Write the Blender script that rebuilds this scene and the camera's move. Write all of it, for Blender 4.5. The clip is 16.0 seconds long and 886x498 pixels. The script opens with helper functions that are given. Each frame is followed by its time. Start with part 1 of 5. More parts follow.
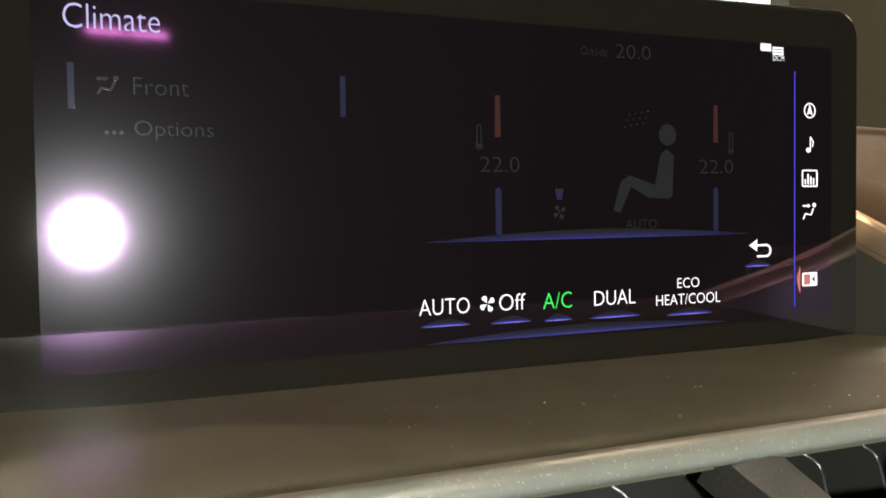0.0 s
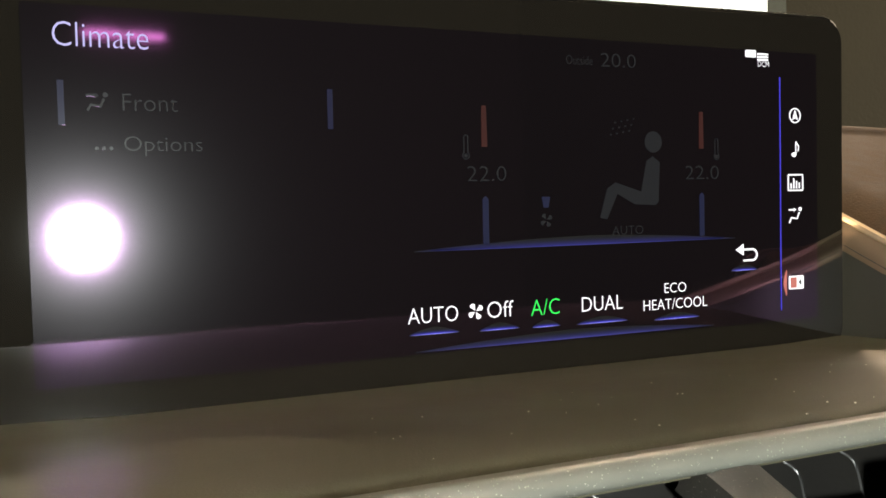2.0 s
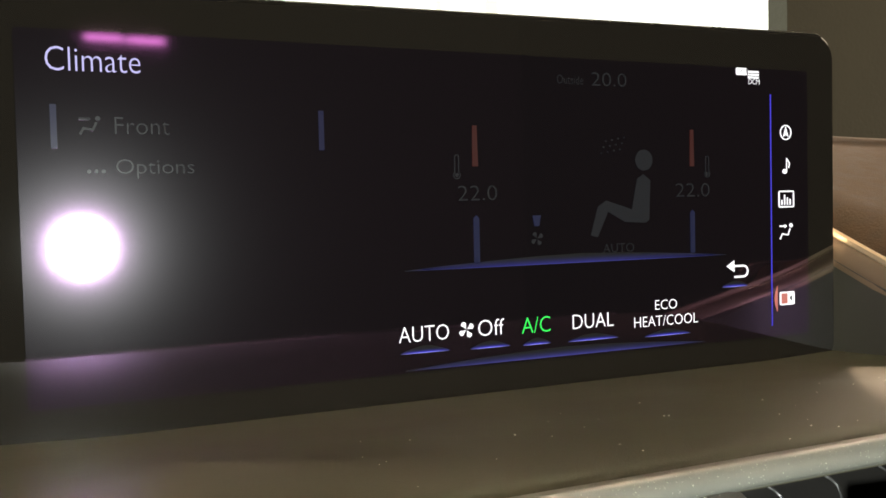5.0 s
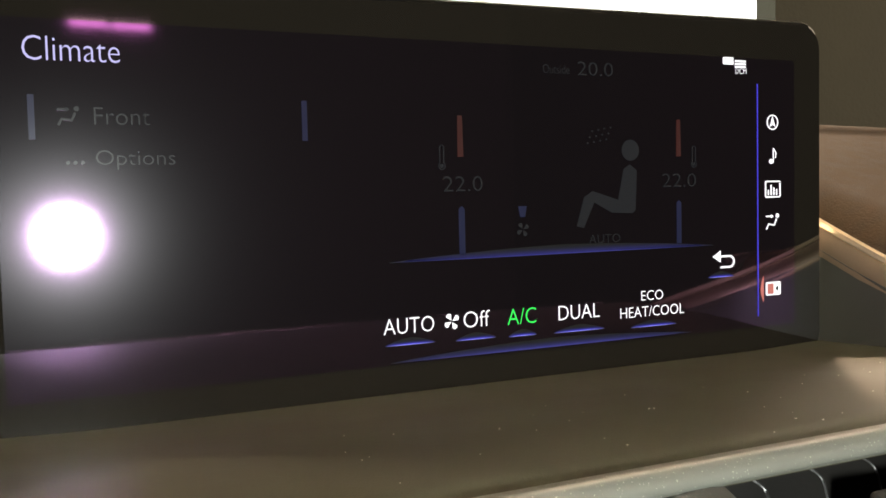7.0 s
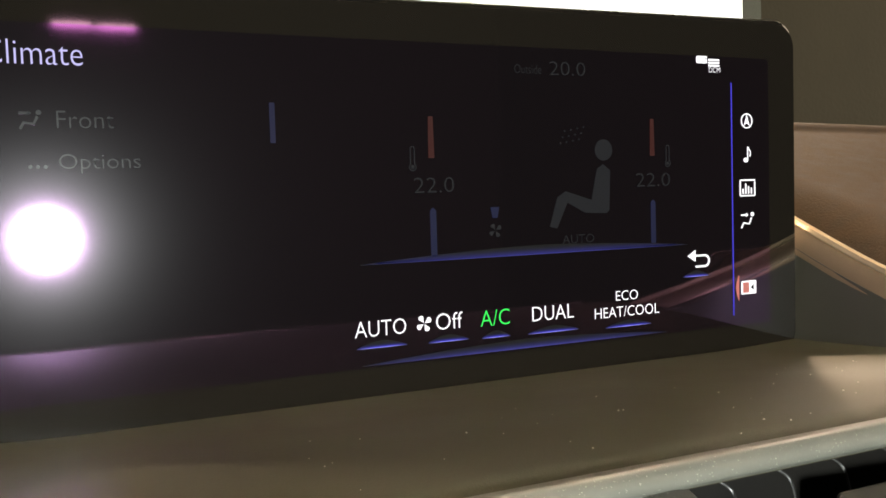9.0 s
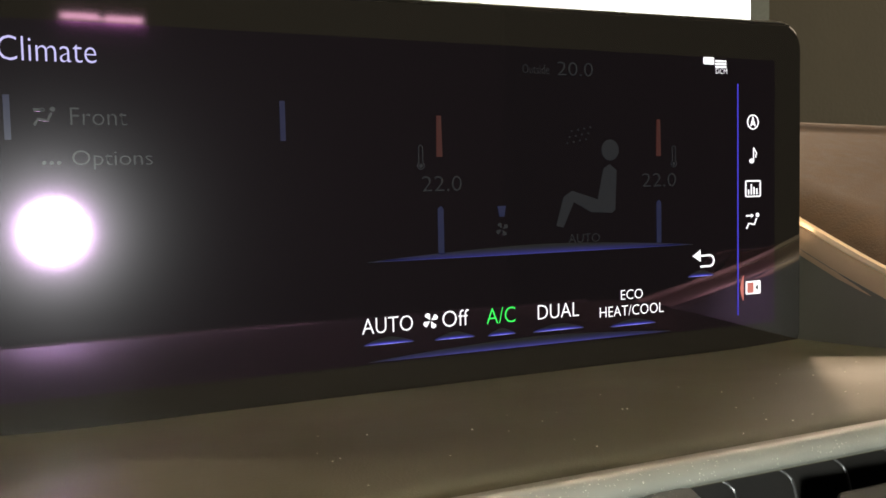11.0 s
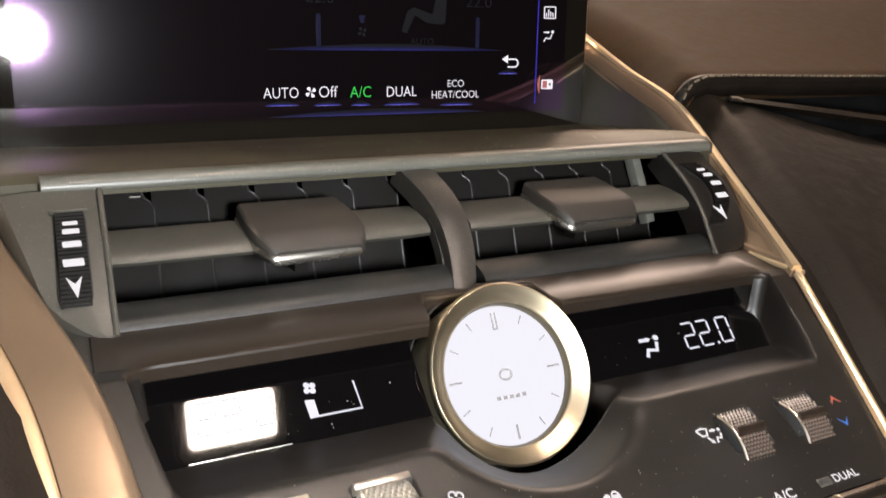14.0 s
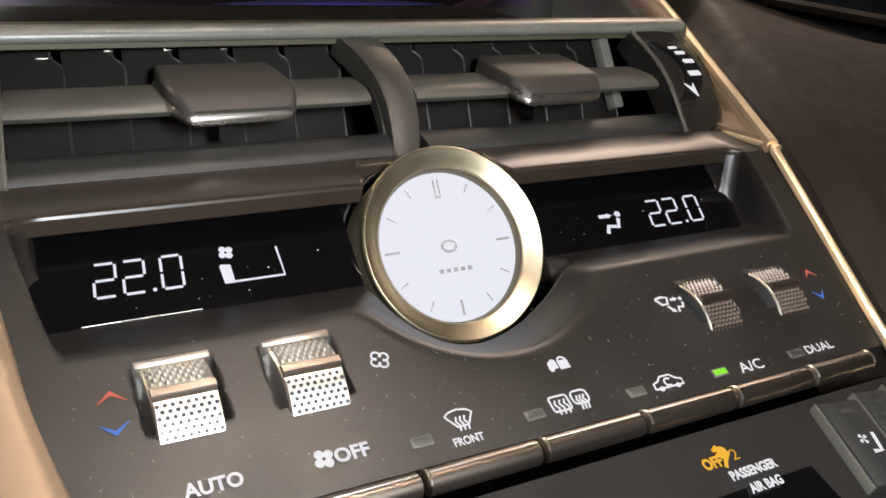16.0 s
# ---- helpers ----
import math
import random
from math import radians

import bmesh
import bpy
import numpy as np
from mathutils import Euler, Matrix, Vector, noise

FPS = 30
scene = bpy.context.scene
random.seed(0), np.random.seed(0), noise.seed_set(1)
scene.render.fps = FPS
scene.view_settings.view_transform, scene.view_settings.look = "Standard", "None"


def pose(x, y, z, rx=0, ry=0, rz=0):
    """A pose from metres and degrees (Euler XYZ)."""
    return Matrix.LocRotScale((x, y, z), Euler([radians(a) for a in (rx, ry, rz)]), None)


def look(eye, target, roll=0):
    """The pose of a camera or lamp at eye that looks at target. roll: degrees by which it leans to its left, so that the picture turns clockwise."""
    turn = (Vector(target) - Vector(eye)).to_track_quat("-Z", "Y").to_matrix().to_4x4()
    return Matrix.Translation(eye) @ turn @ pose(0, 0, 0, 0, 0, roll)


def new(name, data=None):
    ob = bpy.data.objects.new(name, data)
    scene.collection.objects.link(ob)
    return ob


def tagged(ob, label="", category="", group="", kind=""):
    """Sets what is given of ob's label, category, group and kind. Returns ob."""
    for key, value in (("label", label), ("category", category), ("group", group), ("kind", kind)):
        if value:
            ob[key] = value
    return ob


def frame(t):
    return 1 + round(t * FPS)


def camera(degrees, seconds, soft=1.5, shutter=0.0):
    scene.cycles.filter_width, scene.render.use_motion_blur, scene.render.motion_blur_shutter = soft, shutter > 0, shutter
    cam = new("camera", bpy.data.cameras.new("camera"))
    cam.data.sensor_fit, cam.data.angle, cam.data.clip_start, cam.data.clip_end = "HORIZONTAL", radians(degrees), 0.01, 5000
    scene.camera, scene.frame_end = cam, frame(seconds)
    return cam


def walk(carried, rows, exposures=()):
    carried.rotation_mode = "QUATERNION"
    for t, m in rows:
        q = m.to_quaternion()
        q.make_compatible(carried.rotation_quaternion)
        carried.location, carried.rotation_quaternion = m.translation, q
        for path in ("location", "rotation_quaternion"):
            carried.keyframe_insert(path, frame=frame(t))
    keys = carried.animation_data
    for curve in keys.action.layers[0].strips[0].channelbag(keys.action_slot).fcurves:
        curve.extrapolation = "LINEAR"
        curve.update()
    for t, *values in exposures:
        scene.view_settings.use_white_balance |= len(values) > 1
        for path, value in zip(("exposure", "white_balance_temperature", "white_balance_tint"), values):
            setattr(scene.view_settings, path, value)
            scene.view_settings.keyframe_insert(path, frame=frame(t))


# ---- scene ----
# the camera and its walk
cam = camera(52.26, 16.0, soft=1.6, shutter=0.4)
PATH = [
    (0, (0.00324, -0.02657, 0.99590), (0.04423, 0.06456, 0.99200), -0.81),
    (0.5, (-0.00134, -0.02849, 1.00002), (0.03921, 0.06287, 0.99711), -0.99),
    (1, (0.00130, -0.02869, 1.00137), (0.04195, 0.06261, 0.99793), -1.16),
    (1.5, (0.00338, -0.03134, 1.00054), (0.04394, 0.06000, 0.99723), -1.41),
    (2, (0.00506, -0.03081, 0.99927), (0.04600, 0.06032, 0.99501), -1.34),
    (2.5, (0.00627, -0.03206, 1.00117), (0.04733, 0.05903, 0.99711), -1.37),
    (3, (0.00721, -0.03242, 1.00199), (0.04829, 0.05866, 0.99784), -1.35),
    (3.5, (0.00721, -0.03329, 1.00225), (0.04839, 0.05776, 0.99845), -1.42),
    (4, (0.00614, -0.03313, 1.00259), (0.04703, 0.05805, 0.99867), -1.25),
    (6.5, (0.00915, -0.03448, 1.00591), (0.05017, 0.05662, 1.00148), -1.70),
    (7, (0.00894, -0.03234, 1.00526), (0.05077, 0.05832, 0.99967), -1.36),
    (7.5, (0.01186, -0.03386, 1.00484), (0.05374, 0.05677, 0.99907), -1.16),
    (8, (0.01227, -0.03246, 1.00397), (0.05503, 0.05774, 0.99811), -1.07),
    (8.5, (0.01162, -0.03254, 1.00560), (0.05445, 0.05762, 0.99955), -1.40),
    (9, (0.01425, -0.03306, 1.00578), (0.05706, 0.05713, 1.00005), -1.77),
    (11.5, (0.01124, -0.03537, 1.00801), (0.05355, 0.05502, 1.00161), -1.09),
    (12, (0.00663, -0.04396, 1.01898), (0.04843, 0.04661, 1.01208), -0.58),
    (12.2, (0.00435, -0.05646, 1.02644), (0.04503, 0.03446, 1.01756), 0.27),
    (12.5, (0.00024, -0.08151, 1.03147), (0.04138, 0.00898, 1.02058), 1.33),
    (12.7, (-0.00149, -0.10848, 1.03465), (0.03964, -0.01841, 1.02069), 2.51),
    (13, (-0.00667, -0.14911, 1.02030), (0.03409, -0.05939, 1.00330), 2.72),
    (13.2, (-0.00266, -0.16095, 1.01164), (0.03827, -0.07195, 0.99151), 2.32),
    (13.5, (-0.00254, -0.16850, 1.00564), (0.04046, -0.08100, 0.98340), 1.36),
    (14, (-0.01768, -0.16548, 0.99894), (0.02900, -0.08036, 0.97493), 1.11),
    (14.5, (-0.01589, -0.16906, 0.98913), (0.03125, -0.08452, 0.96402), 1.01),
    (15, (-0.00959, -0.16618, 0.97774), (0.03741, -0.08178, 0.95187), 0.98),
    (15.5, (-0.00036, -0.16075, 0.97154), (0.04675, -0.07685, 0.94432), 0.95),
    (16, (0.00261, -0.15913, 0.96921), (0.04932, -0.07527, 0.94118), 0.77),
]
walk(cam, [(t, look(eye, target, roll)) for t, eye, target, roll in PATH],
     [(0, 0.26, 6500, 3), (9, 0.26, 6500, 4), (11.5, 0.26, 6500, 5), (12, 0.3, 6500, 7), (12.5, 0.4, 6600, 9), (13, 0.14, 7200, 10), (13.5, -0.12, 6550, 12), (14, -0.29, 6350, 14), (15, -0.31, 6250, 13), (16, -0.42, 6200, 12)])

# world, lamps and light
world = bpy.data.worlds.new("world")
scene.world = world
world.use_nodes = True
world.node_tree.nodes["Background"].inputs[0].default_value = (1.0, 0.86, 0.66, 1)
world.node_tree.nodes["Background"].inputs[1].default_value = 0.35


def lamp(name, kind, m, energy, colour, size=0.1, size_y=None):
    data = bpy.data.lights.new(name, kind)
    data.energy, data.color = energy, colour
    if kind == "AREA":
        data.shape = "RECTANGLE" if size_y else "DISK"
        data.size = size
        if size_y:
            data.size_y = size_y
    else:
        data.shadow_soft_size = size
    ob = new(name, data)
    ob.matrix_world = m
    return ob


# the bright wall seen through the windscreen lights the cabin from ahead
lamp("windscreen_light", "AREA", look((0.25, 1.05, 1.32), (0.1, 0.1, 0.93)), 22.0, (1.0, 0.86, 0.64), 1.1, 0.42)
# a tube lamp of the hall outside, high ahead on the passenger's side; the roof's front edge cuts its light on the shelf
lamp("hall_tube_lamp", "AREA", look((1.538, 1.603, 2.505), (0.2, 0.117, 0.955)), 42.0, (1.0, 0.70, 0.47), 0.11, 0.022)
# a wide unseen fill lamp, added ahead on the passenger's side
lamp("fill_lamp", "AREA", look((0.84, 0.92, 1.57), (0.17, 0.08, 0.94)), 7.5, (1.0, 0.75, 0.58), 0.62, 0.28)
# an unseen lamp added ahead on the driver's side to brighten the left trim
lamp("fill_lamp", "AREA", look((-0.62, 0.86, 1.5), (0.0, 0.08, 0.95)), 10.0, (1.0, 0.8, 0.55), 0.16)
# the small torch that shines on the display and mirrors in it
lamp("torch", "POINT", pose(0.0323, -0.2, 0.9868), 8.5, (0.97, 1.0, 0.98), 0.0165)


# materials
def material(name, colour, rough=0.5, metal=0.0, vary=0.15, scale=60.0, bump=0.1, bump_scale=900.0, spec=0.5, coat=0.0, coat_rough=0.1,
             sparkle=0.0, tint=None, ior=1.5, distance=0.0004):
    """A surface with blotches at one scale and fine grain at another."""
    mat = bpy.data.materials.new(name)
    mat.use_nodes = True
    nodes, links = mat.node_tree.nodes, mat.node_tree.links
    b = nodes["Principled BSDF"]
    b.inputs["Roughness"].default_value = rough
    b.inputs["Metallic"].default_value = metal
    b.inputs["IOR"].default_value = ior
    b.inputs["Specular IOR Level"].default_value = spec
    b.inputs["Coat Weight"].default_value = coat
    b.inputs["Coat Roughness"].default_value = coat_rough
    if tint:
        b.inputs["Specular Tint"].default_value = (*tint, 1)
    place = nodes.new("ShaderNodeTexCoord")
    big = nodes.new("ShaderNodeTexNoise")
    big.inputs["Scale"].default_value, big.inputs["Detail"].default_value = scale, 5
    links.new(place.outputs["Object"], big.inputs["Vector"])
    ramp = nodes.new("ShaderNodeValToRGB")
    lo, hi = 1 - vary, 1 + vary
    ramp.color_ramp.elements[0].position, ramp.color_ramp.elements[1].position = 0.3, 0.7
    ramp.color_ramp.elements[0].color = (*[min(1, c * lo) for c in colour], 1)
    ramp.color_ramp.elements[1].color = (*[min(1, c * hi) for c in colour], 1)
    links.new(big.outputs["Fac"], ramp.inputs["Fac"])
    links.new(ramp.outputs["Color"], b.inputs["Base Color"])
    mid = nodes.new("ShaderNodeMapRange")
    mid.inputs["From Min"].default_value, mid.inputs["From Max"].default_value = 0.3, 0.7
    mid.inputs["To Min"].default_value, mid.inputs["To Max"].default_value = max(0.02, rough - 0.5 * vary), min(1, rough + 0.5 * vary)
    links.new(big.outputs["Fac"], mid.inputs["Value"])
    links.new(mid.outputs["Result"], b.inputs["Roughness"])
    if bump:
        fine = nodes.new("ShaderNodeTexNoise")
        fine.inputs["Scale"].default_value, fine.inputs["Detail"].default_value = bump_scale, 3
        links.new(place.outputs["Object"], fine.inputs["Vector"])
        relief = nodes.new("ShaderNodeBump")
        relief.inputs["Strength"].default_value, relief.inputs["Distance"].default_value = bump, distance
        links.new(fine.outputs["Fac"], relief.inputs["Height"])
        links.new(relief.outputs["Normal"], b.inputs["Normal"])
    if sparkle:
        cells = nodes.new("ShaderNodeTexVoronoi")
        cells.inputs["Scale"].default_value = 5200
        links.new(place.outputs["Object"], cells.inputs["Vector"])
        split = nodes.new("ShaderNodeSeparateColor")
        links.new(cells.outputs["Color"], split.inputs["Color"])
        cut = nodes.new("ShaderNodeMapRange")
        cut.inputs["From Min"].default_value, cut.inputs["From Max"].default_value = 0.982, 0.998
        cut.inputs["To Min"].default_value, cut.inputs["To Max"].default_value = 0.0, sparkle
        links.new(split.outputs["Red"], cut.inputs["Value"])
        mix = nodes.new("ShaderNodeMix")
        mix.data_type = "RGBA"
        links.new(cut.outputs["Result"], mix.inputs["Factor"])
        links.new(ramp.outputs["Color"], mix.inputs["A"])
        mix.inputs["B"].default_value = (0.62, 0.62, 0.52, 1)
        links.new(mix.outputs["Result"], b.inputs["Base Color"])
    return mat


def glowing(name, colour, strength):
    mat = bpy.data.materials.new(name)
    mat.use_nodes = True
    b = mat.node_tree.nodes["Principled BSDF"]
    b.inputs["Base Color"].default_value = (0.01, 0.01, 0.01, 1)
    b.inputs["Emission Color"].default_value = (*colour, 1)
    b.inputs["Emission Strength"].default_value = strength
    b.inputs["Roughness"].default_value = 0.3
    b.inputs["Specular IOR Level"].default_value = 0.0
    b.inputs["Coat Weight"].default_value = 0.3
    b.inputs["Coat Roughness"].default_value = 0.25
    b.inputs["Coat IOR"].default_value = 1.35
    return mat


def fading(name, colour, core, strength, power=2.2):
    """A lit mark of a display that is brightest along its lower border and fades upwards and to its ends."""
    mat = glowing(name, colour, strength)
    nodes, links = mat.node_tree.nodes, mat.node_tree.links
    b = nodes["Principled BSDF"]
    place, split = nodes.new("ShaderNodeTexCoord"), nodes.new("ShaderNodeSeparateXYZ")
    links.new(place.outputs["Generated"], split.inputs["Vector"])

    def maths(kind, a, c):
        node = nodes.new("ShaderNodeMath")
        node.operation = kind
        for slot, value in zip(node.inputs, (a, c)):
            if isinstance(value, (int, float)):
                slot.default_value = value
            else:
                links.new(value, slot)
        return node.outputs[0]

    up = maths("POWER", maths("SUBTRACT", 1.0, split.outputs["Z"]), power)
    side = maths("SUBTRACT", 1.0, maths("POWER", maths("ABSOLUTE", maths("SUBTRACT", maths("MULTIPLY", split.outputs["X"], 2.0), 1.0), 0), 2.0))
    links.new(maths("MULTIPLY", maths("MULTIPLY", up, side), strength), b.inputs["Emission Strength"])
    mix = nodes.new("ShaderNodeMix")
    mix.data_type = "RGBA"
    mix.inputs["A"].default_value, mix.inputs["B"].default_value = (*colour, 1), (*core, 1)
    links.new(maths("POWER", up, 3.0), mix.inputs["Factor"])
    links.new(mix.outputs["Result"], b.inputs["Emission Color"])
    return mat


def glass_face(name, colour, rough, tint, ior, coat, coat_rough):
    mat = bpy.data.materials.new(name)
    mat.use_nodes = True
    b = mat.node_tree.nodes["Principled BSDF"]
    for key, value in (("Base Color", (*colour, 1)), ("Roughness", rough), ("Specular Tint", (*tint, 1)), ("IOR", ior), ("Coat Weight", coat), ("Coat Roughness", coat_rough), ("Coat IOR", 1.35)):
        b.inputs[key].default_value = value
    return mat


LEATHER = material("dash_leather", (0.037, 0.0212, 0.0108), 0.8, vary=0.18, scale=140, bump=0.45, bump_scale=1100, spec=0.05)
# the dash leather again, darkened to hold the shade below the stitched edge
SHADED_LEATHER = material("shaded_leather", (0.0112, 0.0078, 0.0053), 0.62, vary=0.22, scale=160, bump=0.45, bump_scale=900, spec=0.18)
BAND = material("satin_black_band", (0.0215, 0.0155, 0.0110), 0.28, vary=0.04, scale=12, bump=0.03, bump_scale=2500, distance=0.0001)
LIP = material("pale_flake_lip", (0.108, 0.108, 0.092), 0.36, vary=0.1, bump=0.1, bump_scale=1600, sparkle=0.4)
SHELF = material("shelf_soft_paint", (0.050, 0.045, 0.027), 0.6, vary=0.14, scale=20, bump=0.16, bump_scale=1800, spec=0.25)
PLASTIC = material("dark_grained_plastic", (0.030, 0.027, 0.023), 0.42, vary=0.15, bump=0.15, bump_scale=1600, sparkle=0.25)
GREY = material("grey_flake_plastic", (0.062, 0.058, 0.048), 0.42, vary=0.12, bump=0.1, bump_scale=1600, sparkle=0.2)
TAB = material("satin_tab_plastic", (0.0245, 0.0205, 0.0165), 0.55, vary=0.06, scale=30, bump=0.05, bump_scale=2000, distance=0.0001)
VANE = material("black_vane_plastic", (0.0056, 0.0049, 0.0041), 0.6, vary=0.2, bump=0.1, spec=0.08)
VANE_HIGHLIGHT = material("vane_edge_highlight", (0.011, 0.0104, 0.0092), 0.45, vary=0.2, bump=0.1)
LOW_BLACK = material("dull_black_plastic", (0.0078, 0.0068, 0.0060), 0.6, vary=0.15, bump=0.1, spec=0.25)
BLACK = material("matt_black_plastic", (0.008, 0.008, 0.008), 0.6, vary=0.2)
SILL = material("dark_vent_sill", (0.0115, 0.0118, 0.0110), 0.5, vary=0.12, bump=0.1, bump_scale=1600, sparkle=0.1)
PANEL = material("soft_black_panel", (0.0095, 0.0078, 0.0064), 0.42, vary=0.14, scale=45, bump=0.08, bump_scale=3000, distance=0.0001)
PIANO = glass_face("piano_black", (0.0020, 0.0017, 0.0018), 0.03, (1.0, 1.0, 1.0), 1.38, 0.0, 0.3)
BEZEL = glass_face("display_bezel_black", (0.0075, 0.0064, 0.0050), 0.04, (1.0, 0.96, 0.9), 1.6, 0.0, 0.3)
# the anti-glare coat of the cover glass mirrors purple straight on and loses its colour at a slant
SCREEN = glass_face("display_cover_glass", (0.0036, 0.0029, 0.0034), 0.05, (0.90, 0.47, 1.0), 1.78, 0.17, 0.21)
BRONZE = material("bronze_satin_trim", (0.26, 0.178, 0.112), 0.4, metal=0.65, vary=0.06, scale=30, bump=0.05)
CHEEK = material("olive_grained_plastic", (0.034, 0.031, 0.022), 0.5, vary=0.12, scale=25, bump=0.12, bump_scale=1800)
BAR = material("brushed_bar_metal", (0.27, 0.222, 0.185), 0.32, metal=1.0, vary=0.02, bump=0.0)
# lighter copy of the bronze, with the edge's extra light in its colour
LIT_BRONZE = material("lit_bronze_edge", (0.56, 0.385, 0.22), 0.42, metal=0.5, vary=0.05, bump=0.03)
RIM = material("polished_bronze_edge", (0.95, 0.74, 0.48), 0.36, metal=0.9, vary=0.04, bump=0.0)
SMOKE = material("smoked_chrome", (0.2, 0.17, 0.145), 0.18, metal=1.0, vary=0.08, bump=0.0)
SILVER = material("knurled_silver", (0.80, 0.74, 0.66), 0.36, metal=1.0, vary=0.06, bump=0.0)
# darker copy of the knurling for the wheels that mirror dark surroundings
SHADED_KNURL = material("shaded_knurling", (0.13, 0.092, 0.07), 0.5, metal=0.4, vary=0.08, bump=0.0)
TAB_EDGE = material("bright_tab_metal", (0.85, 0.8, 0.72), 0.28, metal=1.0, vary=0.05, bump=0.0)
CONE = material("olive_gold_metal", (0.70, 0.62, 0.44), 0.42, metal=1.0, vary=0.05, bump=0.03, bump_scale=400)
DARK_RING = material("dark_olive_metal", (0.20, 0.18, 0.13), 0.4, metal=1.0, vary=0.05, bump=0.0)
GOLD = material("champagne_bezel", (0.66, 0.56, 0.39), 0.34, metal=1.0, vary=0.05, bump=0.03, bump_scale=400)
LINT = material("pale_dust", (0.45, 0.44, 0.38), 0.8, bump=0.0)
DARK_WALL = material("dark_olive_wall", (0.075, 0.070, 0.052), 0.9, vary=0.12, scale=3, bump=0.4, bump_scale=60, distance=0.004)
ROOFING = material("roof_lining", (0.017, 0.015, 0.0125), 0.9, vary=0.1, scale=12, bump=0.4, bump_scale=500)
THREAD = material("stitch_thread", (0.2, 0.165, 0.115), 0.7, bump=0.0)
WHITE_PRINT = glowing("glowing_white_print", (1.0, 0.96, 0.95), 1.15)
WHITE = glowing("display_white", (1.0, 0.97, 1.0), 1.25)
LILAC = glowing("display_lilac", (0.62, 0.56, 1.0), 0.85)
BLUE = glowing("display_blue", (0.09, 0.07, 0.95), 0.75)
UNDER = fading("display_blue_underline", (0.05, 0.04, 0.9), (0.5, 0.48, 1.0), 1.5, 7.0)
UPGLOW = fading("display_blue_haze", (0.07, 0.06, 0.6), (0.16, 0.15, 0.8), 0.34, 3.0)
FAINT = glowing("display_faint_white", (0.42, 0.42, 0.60), 0.012)
DIM_BLUE = glowing("display_dim_blue", (0.05, 0.05, 0.55), 0.05)
FAINT_BLUE = glowing("display_faint_blue", (0.05, 0.08, 0.55), 0.055)
FAINT_RED = glowing("display_faint_red", (0.6, 0.05, 0.03), 0.055)
FAINT_SEAT = glowing("display_faint_lilac", (0.3, 0.32, 0.6), 0.009)
GREEN = glowing("display_green", (0.06, 0.95, 0.12), 0.95)
ROSE = glowing("display_rose", (1.0, 0.3, 0.25), 0.55)
SEGMENT = glowing("segment_white", (0.93, 0.93, 1.0), 1.1)
DIAL = glowing("clock_dial_light", (0.97, 0.96, 1.0), 1.12)
LED_GREEN = glowing("led_green", (0.35, 1.0, 0.03), 1.0)
AMBER = glowing("amber_light", (1.0, 0.5, 0.02), 1.2)
RED_MARK = glowing("red_mark", (1.0, 0.22, 0.13), 0.85)
BLUE_MARK = glowing("blue_mark", (0.1, 0.32, 1.0), 0.8)
GREY_LED = material("unlit_led_window", (0.032, 0.030, 0.027), 0.35, bump=0.0)
MARK = material("dial_mark_grey", (0.26, 0.25, 0.25), 0.4, metal=0.4, bump=0.0)
DOME = glowing("roof_lamp_lens", (1.0, 0.81, 0.64), 300.0)
PINK = glowing("pink_strip_glow", (1.0, 0.5, 0.78), 14.0)
# the walls outside glow by themselves instead of being lit
BACKDROP = glowing("glowing_wall_outside", (1.0, 0.985, 0.88), 1.7)
SIDE_GLOW = glowing("added_side_glow", (1.0, 0.78, 0.58), 0.9)
SEAM = glowing("glowing_wall_seam", (1.0, 0.95, 0.72), 1.15)


# building blocks
def mesh_object(name, bm, mat, parent=None, smooth=38):
    me = bpy.data.meshes.new(name)
    bmesh.ops.recalc_face_normals(bm, faces=bm.faces[:])
    bm.to_mesh(me)
    bm.free()
    me.materials.append(mat)
    if smooth:
        for f in me.polygons:
            f.use_smooth = True
        me.set_sharp_from_angle(angle=radians(smooth))
    ob = new(name, me)
    if parent:
        ob.parent = parent
    return ob


def part(name, bm, mat, parent, label="", smooth=38):
    ob = mesh_object(name, bm, mat, parent, smooth)
    return tagged(ob, label)


def thing(name, label, category, group="", kind="", at=(0, 0, 0)):
    ob = new(name)
    ob.empty_display_size = 0.01
    return tagged(ob, label, category, group, kind)


def frame_at(origin, across, up):
    x, y = Vector(across).normalized(), Vector(up).normalized()
    z = x.cross(y).normalized()
    y = z.cross(x)
    m = Matrix((x, y, z)).transposed().to_4x4()
    m.translation = origin
    return m


def box(bm, lo, hi, m=None, bevel=0.0, seg=2):
    m = m or Matrix.Identity(4)
    lo, hi = Vector(lo), Vector(hi)
    made = bmesh.ops.create_cube(bm, size=1.0, matrix=m @ Matrix.LocRotScale((lo + hi) / 2, None, hi - lo))
    if bevel:
        edges = list({e for v in made["verts"] for e in v.link_edges})
        bmesh.ops.bevel(bm, geom=edges, offset=bevel, segments=seg, profile=0.5, affect="EDGES")
    return bm


